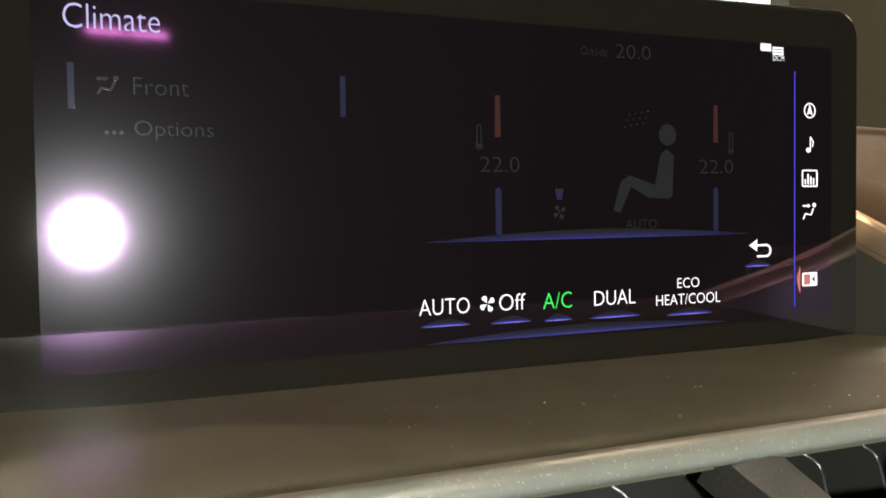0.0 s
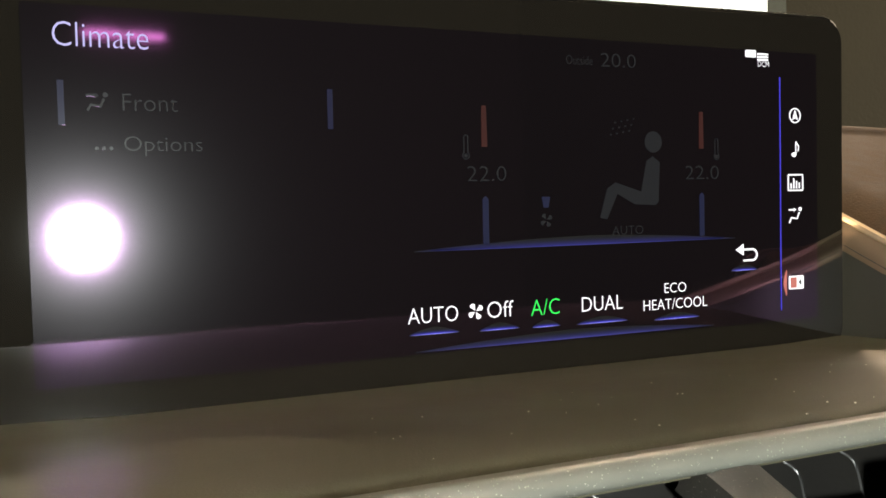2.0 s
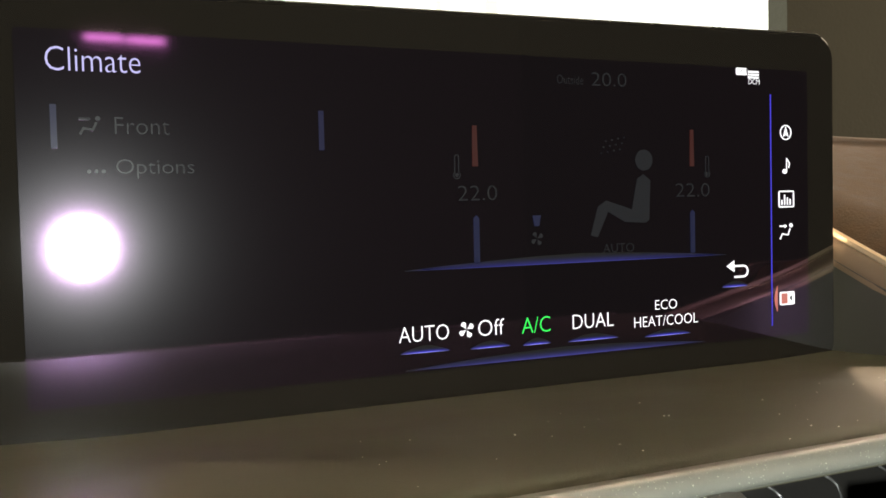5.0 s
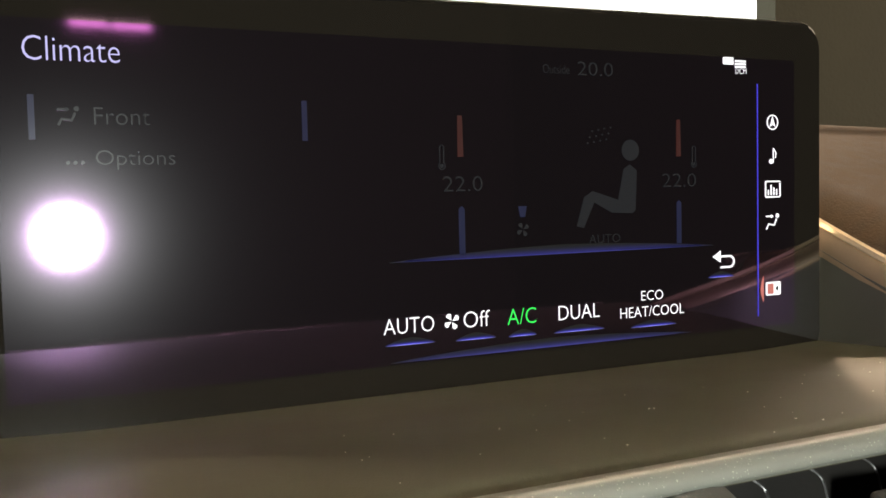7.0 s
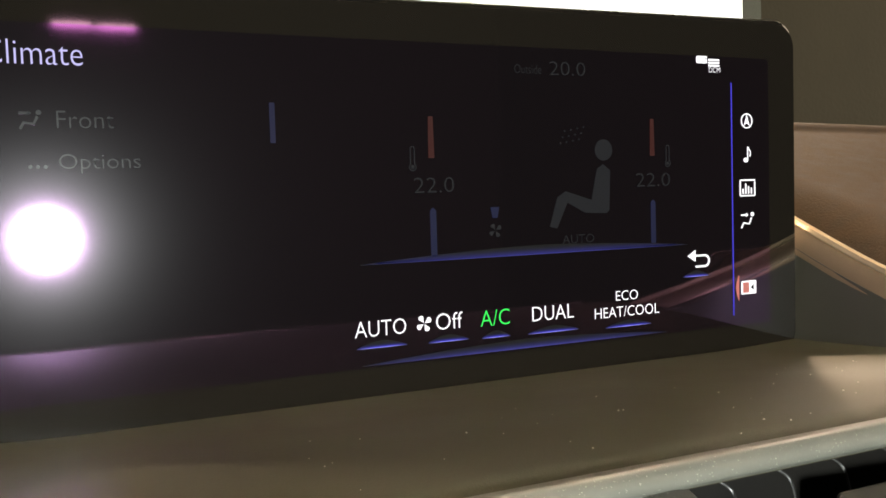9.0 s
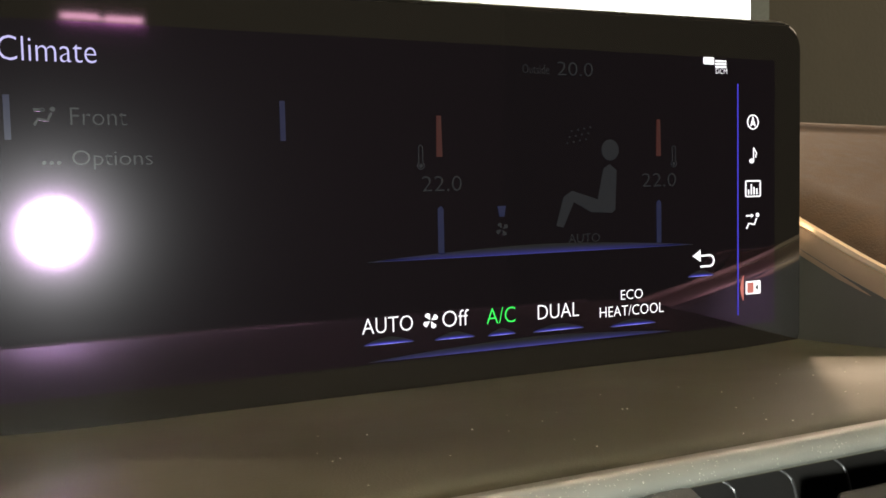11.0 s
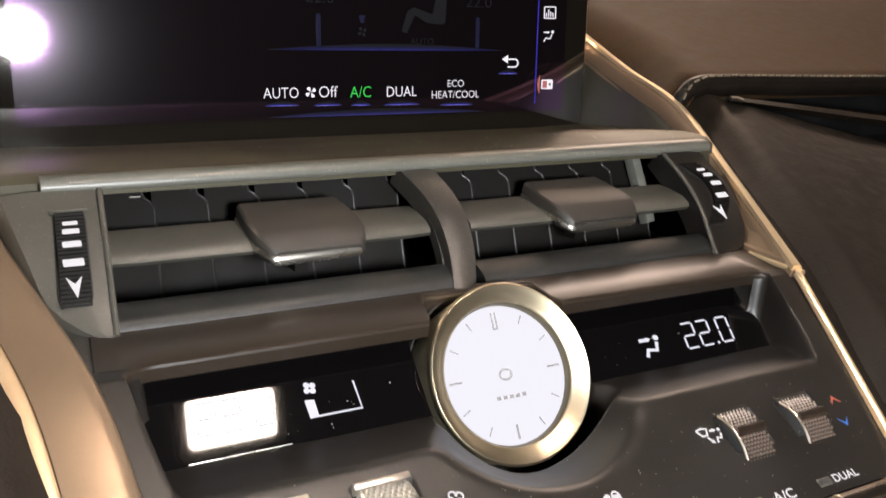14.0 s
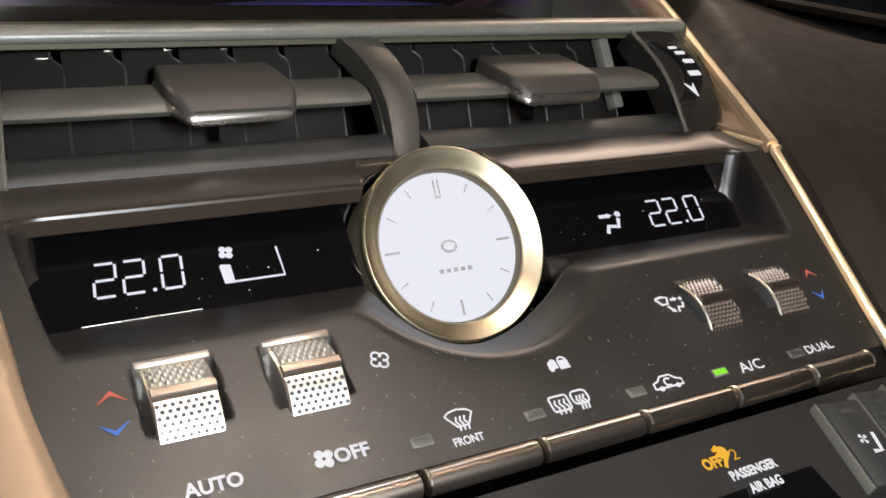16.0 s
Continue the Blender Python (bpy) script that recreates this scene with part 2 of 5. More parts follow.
def sheet(bm, rows, back):
    """A skin through the rows of points, with a second skin set off by back, closed at its borders."""
    n, k = len(rows), len(rows[0])
    top = [[bm.verts.new(p) for p in r] for r in rows]
    low = [[bm.verts.new(Vector(p) + Vector(back)) for p in r] for r in rows]
    for i in range(n - 1):
        for j in range(k - 1):
            bm.faces.new((top[i][j], top[i][j + 1], top[i + 1][j + 1], top[i + 1][j]))
            bm.faces.new((low[i][j], low[i + 1][j], low[i + 1][j + 1], low[i][j + 1]))
    for i in range(n - 1):
        bm.faces.new((top[i][0], top[i + 1][0], low[i + 1][0], low[i][0]))
        bm.faces.new((top[i][-1], low[i][-1], low[i + 1][-1], top[i + 1][-1]))
    for j in range(k - 1):
        bm.faces.new((top[0][j], low[0][j], low[0][j + 1], top[0][j + 1]))
        bm.faces.new((top[-1][j], top[-1][j + 1], low[-1][j + 1], low[-1][j]))
    return bm


def loft(bm, rings, close=True, caps=True):
    """A skin through rings of points; each ring is closed."""
    made = [[bm.verts.new(p) for p in r] for r in rings]
    k = len(made[0])
    for a, b in zip(made, made[1:]):
        for j in range(k if close else k - 1):
            bm.faces.new((a[j], a[(j + 1) % k], b[(j + 1) % k], b[j]))
    if caps:
        bm.faces.new(made[0][::-1])
        bm.faces.new(made[-1])
    return bm


def smooth_line(points, steps):
    """A Catmull-Rom line through the points."""
    pts = [Vector(p) for p in points]
    pts = [pts[0] * 2 - pts[1]] + pts + [pts[-1] * 2 - pts[-2]]
    out = []
    for a, b, c, d in zip(pts, pts[1:], pts[2:], pts[3:]):
        for i in range(steps):
            t = i / steps
            out.append(0.5 * (2 * b + (c - a) * t + (2 * a - 5 * b + 4 * c - d) * t * t + (3 * b - a - 3 * c + d) * t ** 3))
    return out + [pts[-2]]


def tube(bm, line, radius, sides=10, squash=1.0):
    line = [Vector(p) for p in line]
    rings = []
    for i, p in enumerate(line):
        way = (line[min(i + 1, len(line) - 1)] - line[max(i - 1, 0)]).normalized()
        side = way.cross(Vector((0, 0, 1))).normalized()
        up = side.cross(way)
        rings.append([p + (side * math.cos(a) + up * math.sin(a) * squash) * radius for a in (2 * math.pi * k / sides for k in range(sides))])
    return loft(bm, rings)


def lathe(bm, profile, m, sides=64):
    """A turned form: profile of (radius, height) round the local z."""
    rings = [[m @ Vector((r * math.cos(2 * math.pi * k / sides), r * math.sin(2 * math.pi * k / sides), h)) for k in range(sides)] for r, h in profile]
    return loft(bm, rings, caps=False)


def plate(bm, outline, m, depth):
    """A flat plate of that outline, its face at local z 0 and its back at -depth."""
    a = [bm.verts.new(m @ Vector((x, y, 0))) for x, y in outline]
    b = [bm.verts.new(m @ Vector((x, y, -depth))) for x, y in outline]
    bm.faces.new(a)
    bm.faces.new(b[::-1])
    for i in range(len(a)):
        j = (i + 1) % len(a)
        bm.faces.new((a[i], b[i], b[j], a[j]))
    return bm


def rounded(x0, y0, x1, y1, r, n=6):
    out = []
    for cx, cy, a0 in ((x1 - r, y1 - r, 0), (x0 + r, y1 - r, 90), (x0 + r, y0 + r, 180), (x1 - r, y0 + r, 270)):
        out += [(cx + r * math.cos(radians(a0 + 90 * i / n)), cy + r * math.sin(radians(a0 + 90 * i / n))) for i in range(n + 1)]
    return out


def strokes(bm, lines, width, m, thick=0.00012):
    """Flat ribbons along the lines, for printed and lit symbols."""
    for line in lines:
        pts = [Vector((x, y, 0)) for x, y in line]
        left, right = [], []
        for i, p in enumerate(pts):
            way = (pts[min(i + 1, len(pts) - 1)] - pts[max(i - 1, 0)]).normalized()
            side = Vector((-way.y, way.x, 0)) * width / 2
            left.append(p + side)
            right.append(p - side)
        plate(bm, [(p.x, p.y) for p in left] + [(p.x, p.y) for p in right[::-1]], m, thick)
    return bm


def disc(cx, cy, r, n=20, ry=None):
    ry = ry or r
    return [(cx + r * math.cos(2 * math.pi * i / n), cy + ry * math.sin(2 * math.pi * i / n)) for i in range(n)]


def arc(cx, cy, r, a0, a1, n=16):
    return [(cx + r * math.cos(radians(a0 + (a1 - a0) * i / n)), cy + r * math.sin(radians(a0 + (a1 - a0) * i / n))) for i in range(n + 1)]


def lettering(name, words, width, m, mat, parent, height=None, label="", bold=-0.012):
    """Words in the built-in font, fitted to a width, with their lower left corner at the frame's origin."""
    data = bpy.data.curves.new(name, "FONT")
    data.body, data.size, data.resolution_u = words, 1.0, 3
    data.offset = bold
    ob = bpy.data.objects.new(name, data)
    scene.collection.objects.link(ob)
    deps = bpy.context.evaluated_depsgraph_get()
    me = bpy.data.meshes.new_from_object(ob.evaluated_get(deps))
    bpy.data.objects.remove(ob)
    bpy.data.curves.remove(data)
    xs, ys = [v.co.x for v in me.vertices], [v.co.y for v in me.vertices]
    sx = width / (max(xs) - min(xs))
    sy = height / (max(ys) - min(ys)) if height else sx
    me.transform(m @ Matrix.Diagonal((sx, sy, 1, 1)) @ Matrix.Translation((-min(xs), -min(ys), 0)))
    me.name = name
    me.materials.append(mat)
    out = new(name, me)
    out.parent = parent
    return tagged(out, label)


def middle(y):
    """The middle line of the centre stack, at depth y."""
    return 0.1062 + 0.0918 * y


def smoothstep(a, b, v):
    t = min(1, max(0, (v - a) / (b - a)))
    return t * t * (3 - 2 * t)


# unseen boxes that close the cabin and keep outside light off it
def structure(name, bm, mat, label, category="", smooth=30):
    return tagged(mesh_object(name, bm, mat, None, smooth), label, category or name.split("_")[0], "", "structure")


structure("floor", box(bmesh.new(), (-0.85, -1.4, 0.40), (1.05, 0.85, 0.45)), ROOFING, "unseen dark floor added to close the cabin", "floor")
structure("ceiling", box(bmesh.new(), (-0.85, -1.4, 1.48), (1.05, 0.606, 1.53)), ROOFING, "unseen dark roof lining, its front edge set to cut the light", "ceiling")
structure("wall_left", box(bmesh.new(), (-0.85, -1.4, 0.45), (-0.80, 0.85, 1.48)), ROOFING, "unseen dark wall added to close the cabin's driver side", "wall")
structure("wall_right", box(box(bmesh.new(), (1.00, -1.4, 0.45), (1.05, 0.60, 1.02)), (1.00, -1.4, 1.02), (1.05, 0.02, 1.48)), ROOFING, "unseen dark wall added to close the cabin's passenger side", "wall")
structure("wall_rear", box(bmesh.new(), (-0.80, -1.4, 0.45), (1.00, -1.35, 1.48)), ROOFING, "unseen dark wall added to close the cabin's rear", "wall")

structure("backdrop", box(bmesh.new(), (2.165, 2.12, 0.2), (3.16, 2.24, 3.2)), DARK_WALL, "dark olive-grey wall beside the bright one outside", "backdrop")
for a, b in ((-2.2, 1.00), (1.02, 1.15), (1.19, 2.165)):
    structure("backdrop", box(bmesh.new(), (a, 2.20, 0.2), (b, 2.24, 3.2)), BACKDROP, "white wall outside the windscreen, glowing in place of light on it", "backdrop")
# unseen glowing sheet, added to brighten the passenger side
structure("backdrop", box(bmesh.new(), (3.16, -1.5, 0.2), (3.20, 2.20, 3.2)), SIDE_GLOW, "unseen warm glowing sheet added outside the side window", "backdrop")
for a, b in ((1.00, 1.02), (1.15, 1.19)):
    structure("backdrop", box(bmesh.new(), (a, 2.205, 0.2), (b, 2.24, 3.2)), SEAM, "pale yellow upright strip glowing in the white wall outside", "backdrop")

# lines along which the bronze trim runs on the passenger's side
UPPER = [(0.262, 0.215, 1.000), (0.2622, 0.172, 0.981), (0.2606, 0.133, 0.967), (0.2400, 0.080, 0.946), (0.2165, 0.0255, 0.9252)]
LOWER = [(0.2160, 0.0245, 0.9240), (0.2053, -0.0078, 0.9034), (0.1954, -0.0336, 0.8884), (0.186, -0.062, 0.872), (0.170, -0.105, 0.846)]


def rim(y, side=1):
    """x and z of the trim's edge at depth y, on the passenger's (1) or the driver's (-1) side."""
    line = UPPER + LOWER[1:]
    for a, b in zip(line, line[1:]):
        if b[1] <= y <= a[1]:
            break
    else:
        a, b = (line[0], line[1]) if y > line[0][1] else (line[-2], line[-1])
    t = (y - a[1]) / (b[1] - a[1])
    x, z = a[0] + (b[0] - a[0]) * t, a[2] + (b[2] - a[2]) * t
    return (x if side > 0 else 2 * middle(y) - x), z


# ---- the dashboard ----
dashboard = thing("dashboard", "brown leather dashboard with a stitched groove below the windscreen", "dashboard", kind="structure")


def crest(y):
    """Height of the upper pad along its depth."""
    line = [(0.13, 0.977), (0.16, 0.9845), (0.22, 1.0020), (0.28, 1.0205), (0.322, 1.0332), (0.327, 1.0368), (0.333, 1.0388), (0.345, 1.0402), (0.352, 1.0398), (0.358, 1.036), (0.37, 1.02), (0.72, 0.99)]
    for a, b in zip(line, line[1:]):
        if y <= b[0]:
            return a[1] + (b[1] - a[1]) * (y - a[0]) / (b[0] - a[0])
    return line[-1][1]


def pad_rows(side):
    rows = []
    for y in (0.72, 0.60, 0.45, 0.37, 0.358, 0.352, 0.349, 0.345, 0.339, 0.333, 0.330, 0.327, 0.3245, 0.322, 0.317, 0.30, 0.27, 0.24, 0.22, 0.20, 0.185, 0.17, 0.158, 0.148, 0.141, 0.1365, 0.134):
        edge = rim(min(y, 0.215), 1)[0] + 0.0015
        row = []
        for k in range(25):
            x = edge + (1.0 - edge) * (k / 24) ** 2
            fall = (max(0.012, crest(y) - rim(min(y, 0.215))[1] + 0.003) + 0.019 * smoothstep(0.142, 0.18, y)) * (1 - smoothstep(0, 0.012 + 0.024 * smoothstep(0.136, 0.21, y), x - edge)) * smoothstep(0.32, 0.17, y)
            z = crest(y) + 0.02 * (0.5 - min(x, 0.9)) * smoothstep(0.22, 0.33, y) - fall - 0.0035 * smoothstep(0.141, 0.134, y)
            row.append((x if side > 0 else 2 * middle(y) - x, y, z))
        rows.append(row)
    return rows


for side, name in ((1, "upper_pad"), (-1, "upper_pad")):
    part(name, sheet(bmesh.new(), pad_rows(side), (0, 0.004, -0.006)), LEATHER, dashboard, "soft brown leather upper pad", 60)
rows = [[(x, y, crest(y) - 0.02 * smoothstep(0.30, 0.2, y) - 0.004) for x in (-0.03, 0.05, 0.12, 0.19, 0.27)] for y in (0.72, 0.5, 0.37, 0.358, 0.349, 0.333, 0.327, 0.30, 0.23)]
part("centre_pad", sheet(bmesh.new(), rows, (0, 0, -0.006)), LEATHER, dashboard, "leather pad behind the display", 60)
part("windscreen_sill", box(bmesh.new(), (-0.80, 0.375, 0.98), (1.0, 0.70, 1.004)), BLACK, dashboard, "black strip below the windscreen")
part("seam_strip", loft(bmesh.new(), [[(x, 0.362, 1.005), (x, 0.368, 1.005), (x, 0.368, z - 0.001), (x, 0.365, z), (x, 0.362, z - 0.001)] for x, z in ((0.28, 1.0452), (0.45, 1.0428), (0.60, 1.0412), (0.80, 1.0392), (1.0, 1.0380))]), BLACK, dashboard, "black seam along the foot of the windscreen")
part("bulkhead", box(bmesh.new(), (-0.80, 0.26, 0.45), (1.0, 0.30, 0.97)), BLACK, dashboard)

for side in (1, -1):
    rows = []
    for y in (0.190, 0.165, 0.152, *(0.149 - 0.0014 * k for k in range(26)), 0.110, 0.104, 0.095, 0.075, 0.05, 0.02, -0.01, -0.04, -0.08, -0.12):
        xr, zr = rim(y)
        xr += 0.0035
        row = []
        for k in range(57):
            x = xr + (1.0 - xr) * (k / 56) ** 2.4
            d = x - xr
            z = zr - 0.004 + 0.011 * smoothstep(0, 0.019, d) - 0.085 * d - 0.13 * min(0.15, max(0.0, d - 0.03)) * smoothstep(0.08, 0.126, y) - 0.030 * smoothstep(0.123, 0.142, y) * max(smoothstep(0.014, 0.032, d), smoothstep(0.137, 0.147, y))
            row.append((x if side > 0 else 2 * middle(y) - x, y, z))
        rows.append(row)
    xr = rim(-0.12)[0]
    rows.append([(p[0], -0.128, p[2] - 0.02) for p in rows[-1]])
    rows.append([(p[0], -0.120, 0.60) for p in rows[-1]])
    part("lower_pad", sheet(bmesh.new(), rows, (0, 0.006, -0.006)), SHADED_LEATHER, dashboard, "leather lower pad, a darker copy that holds its shade", 60)

# the dark slot under the stitched edge, its bright strip and the seam's thread
bm = bmesh.new()
sheet(bm, [[(x, 0.146, 0.974 - 0.02 * smoothstep(0.28, 0.9, x)), (x, 0.19, 0.972), (x, 0.19, 0.94), (x, 0.14, 0.93)] for x in (0.272, 0.35, 0.5, 0.99)], (0.0, 0.003, 0.0))
part("slot", bm, BLACK, dashboard, "deep black slot")
strip = []
for k in range(21):
    x = 0.2800 + 0.0275 * k * (1 + k / 60)
    strip.append((x, 0.1225 + 0.006 * smoothstep(0.28, 0.3, x), 0.9703 - 0.117 * (x - 0.279)))
bm = bmesh.new()
loft(bm, [[(x, y - 0.001, z + 0.0010 + 0.0010 * w), (x, y - 0.0024, z), (x, y + 0.002, z - 0.0022 * w), (x, y + 0.016, z + 0.0030 * w)] for (x, y, z), w in zip(strip, [0.35, 0.7] + [1.0 + 0.14 * k for k in range(24)])])
part("slot_strip", bm, BAND, dashboard, "dark satin strip widening along the slot")
part("strip_tip", tube(bmesh.new(), [(0.2797, 0.1214, 0.9706), (0.2812, 0.1212, 0.9706), (0.2835, 0.1213, 0.9704), (0.2875, 0.1224, 0.9698)], 0.0011, 8), TAB_EDGE, dashboard, "bright tip of the strip")
line = smooth_line([(0.2634, 0.1336, 0.9690), (0.2656, 0.1336, 0.9735), (0.2725, 0.1335, 0.9778), (0.29, 0.1338, 0.9790), (0.36, 0.1338, 0.9782), (0.50, 0.1338, 0.977), (0.70, 0.1338, 0.975)], 24)
tube_bm = tube(bmesh.new(), [(p.x, p.y + 0.002, p.z - 0.0016) for p in line], 0.0030, 10)
part("piping", tube_bm, SHADED_LEATHER, dashboard, "rolled leather edge")
# a darkened sheet paints the shade under the rolled edge
part("slot_lip", sheet(bmesh.new(), [[(p.x - dx * smoothstep(0.279, 0.264, p.x), p.y + dy, p.z + dz) for dx, dy, dz in ((0.0, -0.0006, -0.0026), (0.0003, -0.0006, -0.0044), (0.0006, 0.0006, -0.0066), (0.0008, 0.0034, -0.0088), (0.0010, 0.0085, -0.0100))] for p in line], (0, 0.001, 0.0004)), SHADED_LEATHER, dashboard, "leather rolling in above the slot, darkened for shade", 60)
bm = bmesh.new()
lengths = [0.0]
for a, b in zip(line, line[1:]):
    lengths.append(lengths[-1] + (b - a).length)
for s in np.arange(0.0, lengths[-1] - 0.006, 0.0046):
    pair = []
    for q in (s, s + 0.0030):
        i = max(j for j in range(len(lengths)) if lengths[j] <= q)
        i = min(i, len(line) - 2)
        pair.append(line[i].lerp(line[i + 1], (q - lengths[i]) / max(1e-9, lengths[i + 1] - lengths[i])) + Vector((0, -0.0012, 0.0008)))
    tube(bm, pair, 0.0004, 6)
tagged(part("stitching", bm, THREAD, dashboard, "row of pale thread stitches"), kind="stuff")

def panel_base(y):
    """Height of the climate panel's outer surface along its depth."""
    return 0.9075 + 0.6 * y if y < 0.027 else 0.9237 + (y - 0.027) * 0.17


VLOW_Z = 0.9270


# ---- bronze trim on both sides of the centre stack ----
for side in (1, -1):
    flip = lambda p, s=side: Vector((p[0] if s > 0 else 2 * middle(p[1]) - p[0], p[1], p[2]))
    trim = thing("side_trim", "satin bronze trim with a polished edge beside the centre stack", "trim", "bronze trims of the centre stack")
    line = smooth_line(UPPER, 8)
    bm = bmesh.new()
    loft(bm, [[flip(p + Vector(o)) for o in ((0.002, 0, -0.0005), (0, 0, 0.0006), (-0.0014, 0, 0.0), (-0.0052, 0.0005, -0.0078), (-0.0035, 0.002, -0.0125), (0.0025, 0.003, -0.0165))] for p in (line if side > 0 else [q - Vector((0, 0, 0.0016)) for q in line])])
    part("blade", bm, BRONZE, trim, smooth=50)
    if side > 0:
        part("edge", tube(bmesh.new(), [flip(p) for p in line], 0.0018, 8), RIM, trim, "bright polished bronze edge")
    if side < 0:
        # the wide lit face on the driver's side; its rounded outer edge is lightened as if lit more
        line = smooth_line([(p[0], p[1], p[2]) for p in UPPER + LOWER[1:]], 8)
        bm = bmesh.new()
        loft(bm, [[flip(p + Vector(o)) for o in ((-0.0038, 0, -0.0012), (-0.0026, 0, 0.0002), (0.0, 0, 0.0008), (0.0102, 0.001, 0.0002), (0.0102, 0.008, -0.034), (-0.0038, 0.008, -0.034))] for p in line])
        part("wide_face", bm, BRONZE, trim, "wide satin bronze face", 50)
        bm = bmesh.new()
        loft(bm, [[flip(p + Vector(o)) for o in ((0.0104, 0.001, -0.0004), (0.0112, 0.001, 0.0004), (0.0140, 0.0015, 0.0002), (0.0166, 0.002, -0.0012), (0.0180, 0.003, -0.0034), (0.0184, 0.006, -0.008), (0.0184, 0.010, -0.034), (0.0104, 0.008, -0.034))] for p in line])
        part("outer_edge", bm, LIT_BRONZE, trim, "rounded bronze outer edge, lightened for the light it catches", 60)
        rows = []
        for y in (0.060, 0.055, 0.050, 0.045, 0.040, 0.036, 0.032, 0.029, 0.0268):
            x, z = rim(y, -1)
            right = 0.0046 + 0.0005 * smoothstep(0.03, 0.05, y)
            sag = 0.0026 * smoothstep(0.0262, 0.034, y)
            rows.append([(x + 0.0010 + (right - x) * q, y, z - 0.0012 - (z - 0.0012 - panel_base(y) + 0.0012) * q - sag * math.sin(math.pi * min(1, q))) for q in (0.0, 0.15, 0.35, 0.55, 0.75, 1.0)])
        part("cove", sheet(bmesh.new(), rows, (0, 0.002, -0.003)), PLASTIC, trim, "dark brown rounded cove below the vent plate", 60)
    else:
        line = smooth_line(UPPER + LOWER[1:], 8)
        bm = bmesh.new()
        loft(bm, [[p + Vector(o) for o in ((0.0006, 0, -0.0006), (0.003, 0, -0.0008), (0.012, 0.001, -0.0042), (0.0195, 0.003, -0.0095), (0.0205, 0.004, -0.0125), (0.0205, 0.010, -0.030), (0.0006, 0.008, -0.030))] for p in line if p.y < 0.128])
        part("outer_strip", bm, SHADED_LEATHER, trim, "dark brown strip outside the polished edge", 60)
    line = smooth_line(LOWER, 8)
    if side > 0:
        part("lower_edge", tube(bmesh.new(), [flip(p) for p in line], 0.0014, 8), RIM, trim, "bright polished bronze edge")
    if side < 0:
        continue
    bm = bmesh.new()
    hook = smooth_line([(0.2172, 0.0262, 0.9250), (0.2160, 0.0330, 0.9255), (0.2160, 0.0410, 0.9260), (0.2162, 0.0480, 0.9264)], 6)
    loft(bm, [[flip(p + Vector(o)) for o in ((0.0, -0.003, -0.001), (0.001, 0.0, 0.0016), (0.0035, 0.005, 0.002), (0.0035, 0.006, -0.004), (0.0, -0.001, -0.005))] for p in hook])
    part("corner", bm, BRONZE, trim, smooth=50)
    rows = []
    for y, left in ((0.0285, 0.2172), (0.0330, 0.2168), (0.0400, 0.2166), (0.0470, 0.2168), (0.0510, 0.2206), (0.0540, 0.2240), (0.0600, 0.2286), (0.0690, 0.2326), (0.0780, 0.2352)):
        x, z = rim(y)
        face = VLOW_Z + (y - 0.0490) * 0.697 if y > 0.047 else 0.9262 + (y - 0.047) * 0.05
        rows.append([(left + (x - 0.0006 - left) * q, y, face + (z - 0.0008 - face) * q - 0.0006 * math.sin(math.pi * q)) for q in (0.0, 0.2, 0.4, 0.6, 0.8, 1.0)])
    part("corner_face", sheet(bmesh.new(), rows, (0.001, 0.002, -0.003)), BRONZE, trim, "wide satin bronze corner beside the vent", 60)
    part("corner_edge", tube(bmesh.new(), [p + Vector((0.0004, -0.0026, -0.0006)) for p in hook], 0.0010, 8), RIM, trim, "bright polished bronze edge")

# ---- the shelf below the display ----
shelf = thing("console_shelf", "dark shelf with a grey front lip below the display", "shelf", kind="structure")


def shelf_z(y):
    return 0.9585 - 0.0062 * smoothstep(0.105, 0.205, y) - 0.0022 * smoothstep(0.098, 0.090, y)


rows = []
for y in [0.235, 0.21, 0.195, 0.18, 0.165, 0.15, 0.135, 0.12, 0.108, 0.101, 0.097, 0.094, 0.0915]:
    a, b = rim(y, -1)[0] + 0.003, rim(y, 1)[0] - 0.003
    rows.append([(a + (b - a) * k / 30, y, shelf_z(y) + 0.001 * (smoothstep(0.86, 1.0, k / 30) + smoothstep(0.14, 0.0, k / 30)) * smoothstep(0.13, 0.2, y)) for k in range(31)])
part("shelf_top", sheet(bmesh.new(), rows, (0, 0, -0.004)), SHELF, shelf, "soft dark painted shelf", 60)
bm = bmesh.new()
rings = []
for k in range(31):
    a, b = rim(0.09, -1)[0] + 0.0165, rim(0.09, 1)[0] - 0.008
    x = a + (b - a) * k / 30
    s = smoothstep(0, 0.05, k / 30) * smoothstep(1.0, 0.96, k / 30) * 0.7 + 0.3
    rings.append([(x, 0.0918, 0.9586), (x, 0.0892, 0.9582), (x, 0.0874, 0.9570), (x, 0.0869, 0.9558 - 0.0003 * s), (x, 0.0876, 0.9547 - 0.0004 * s), (x, 0.096, 0.9536)])
loft(bm, rings)
part("lip", bm, LIP, shelf, "pale grey flake-painted front lip", 60)
for side in (1, -1):
    rows = []
    for y in (0.225, 0.2, 0.18, 0.16, 0.14, 0.12, 0.105, 0.094):
        x, z = rim(y, side)
        rows.append([(x - side * 0.0046, y, z - 0.0070), (x - side * 0.0056, y, (z - 0.007 + shelf_z(y)) / 2), (x - side * 0.0075, y, shelf_z(y) - 0.002)])
    part("cheek", sheet(bmesh.new(), rows, (side * 0.003, 0, 0)), CHEEK, shelf, "dark grained side cheek", 60)
bm = bmesh.new()
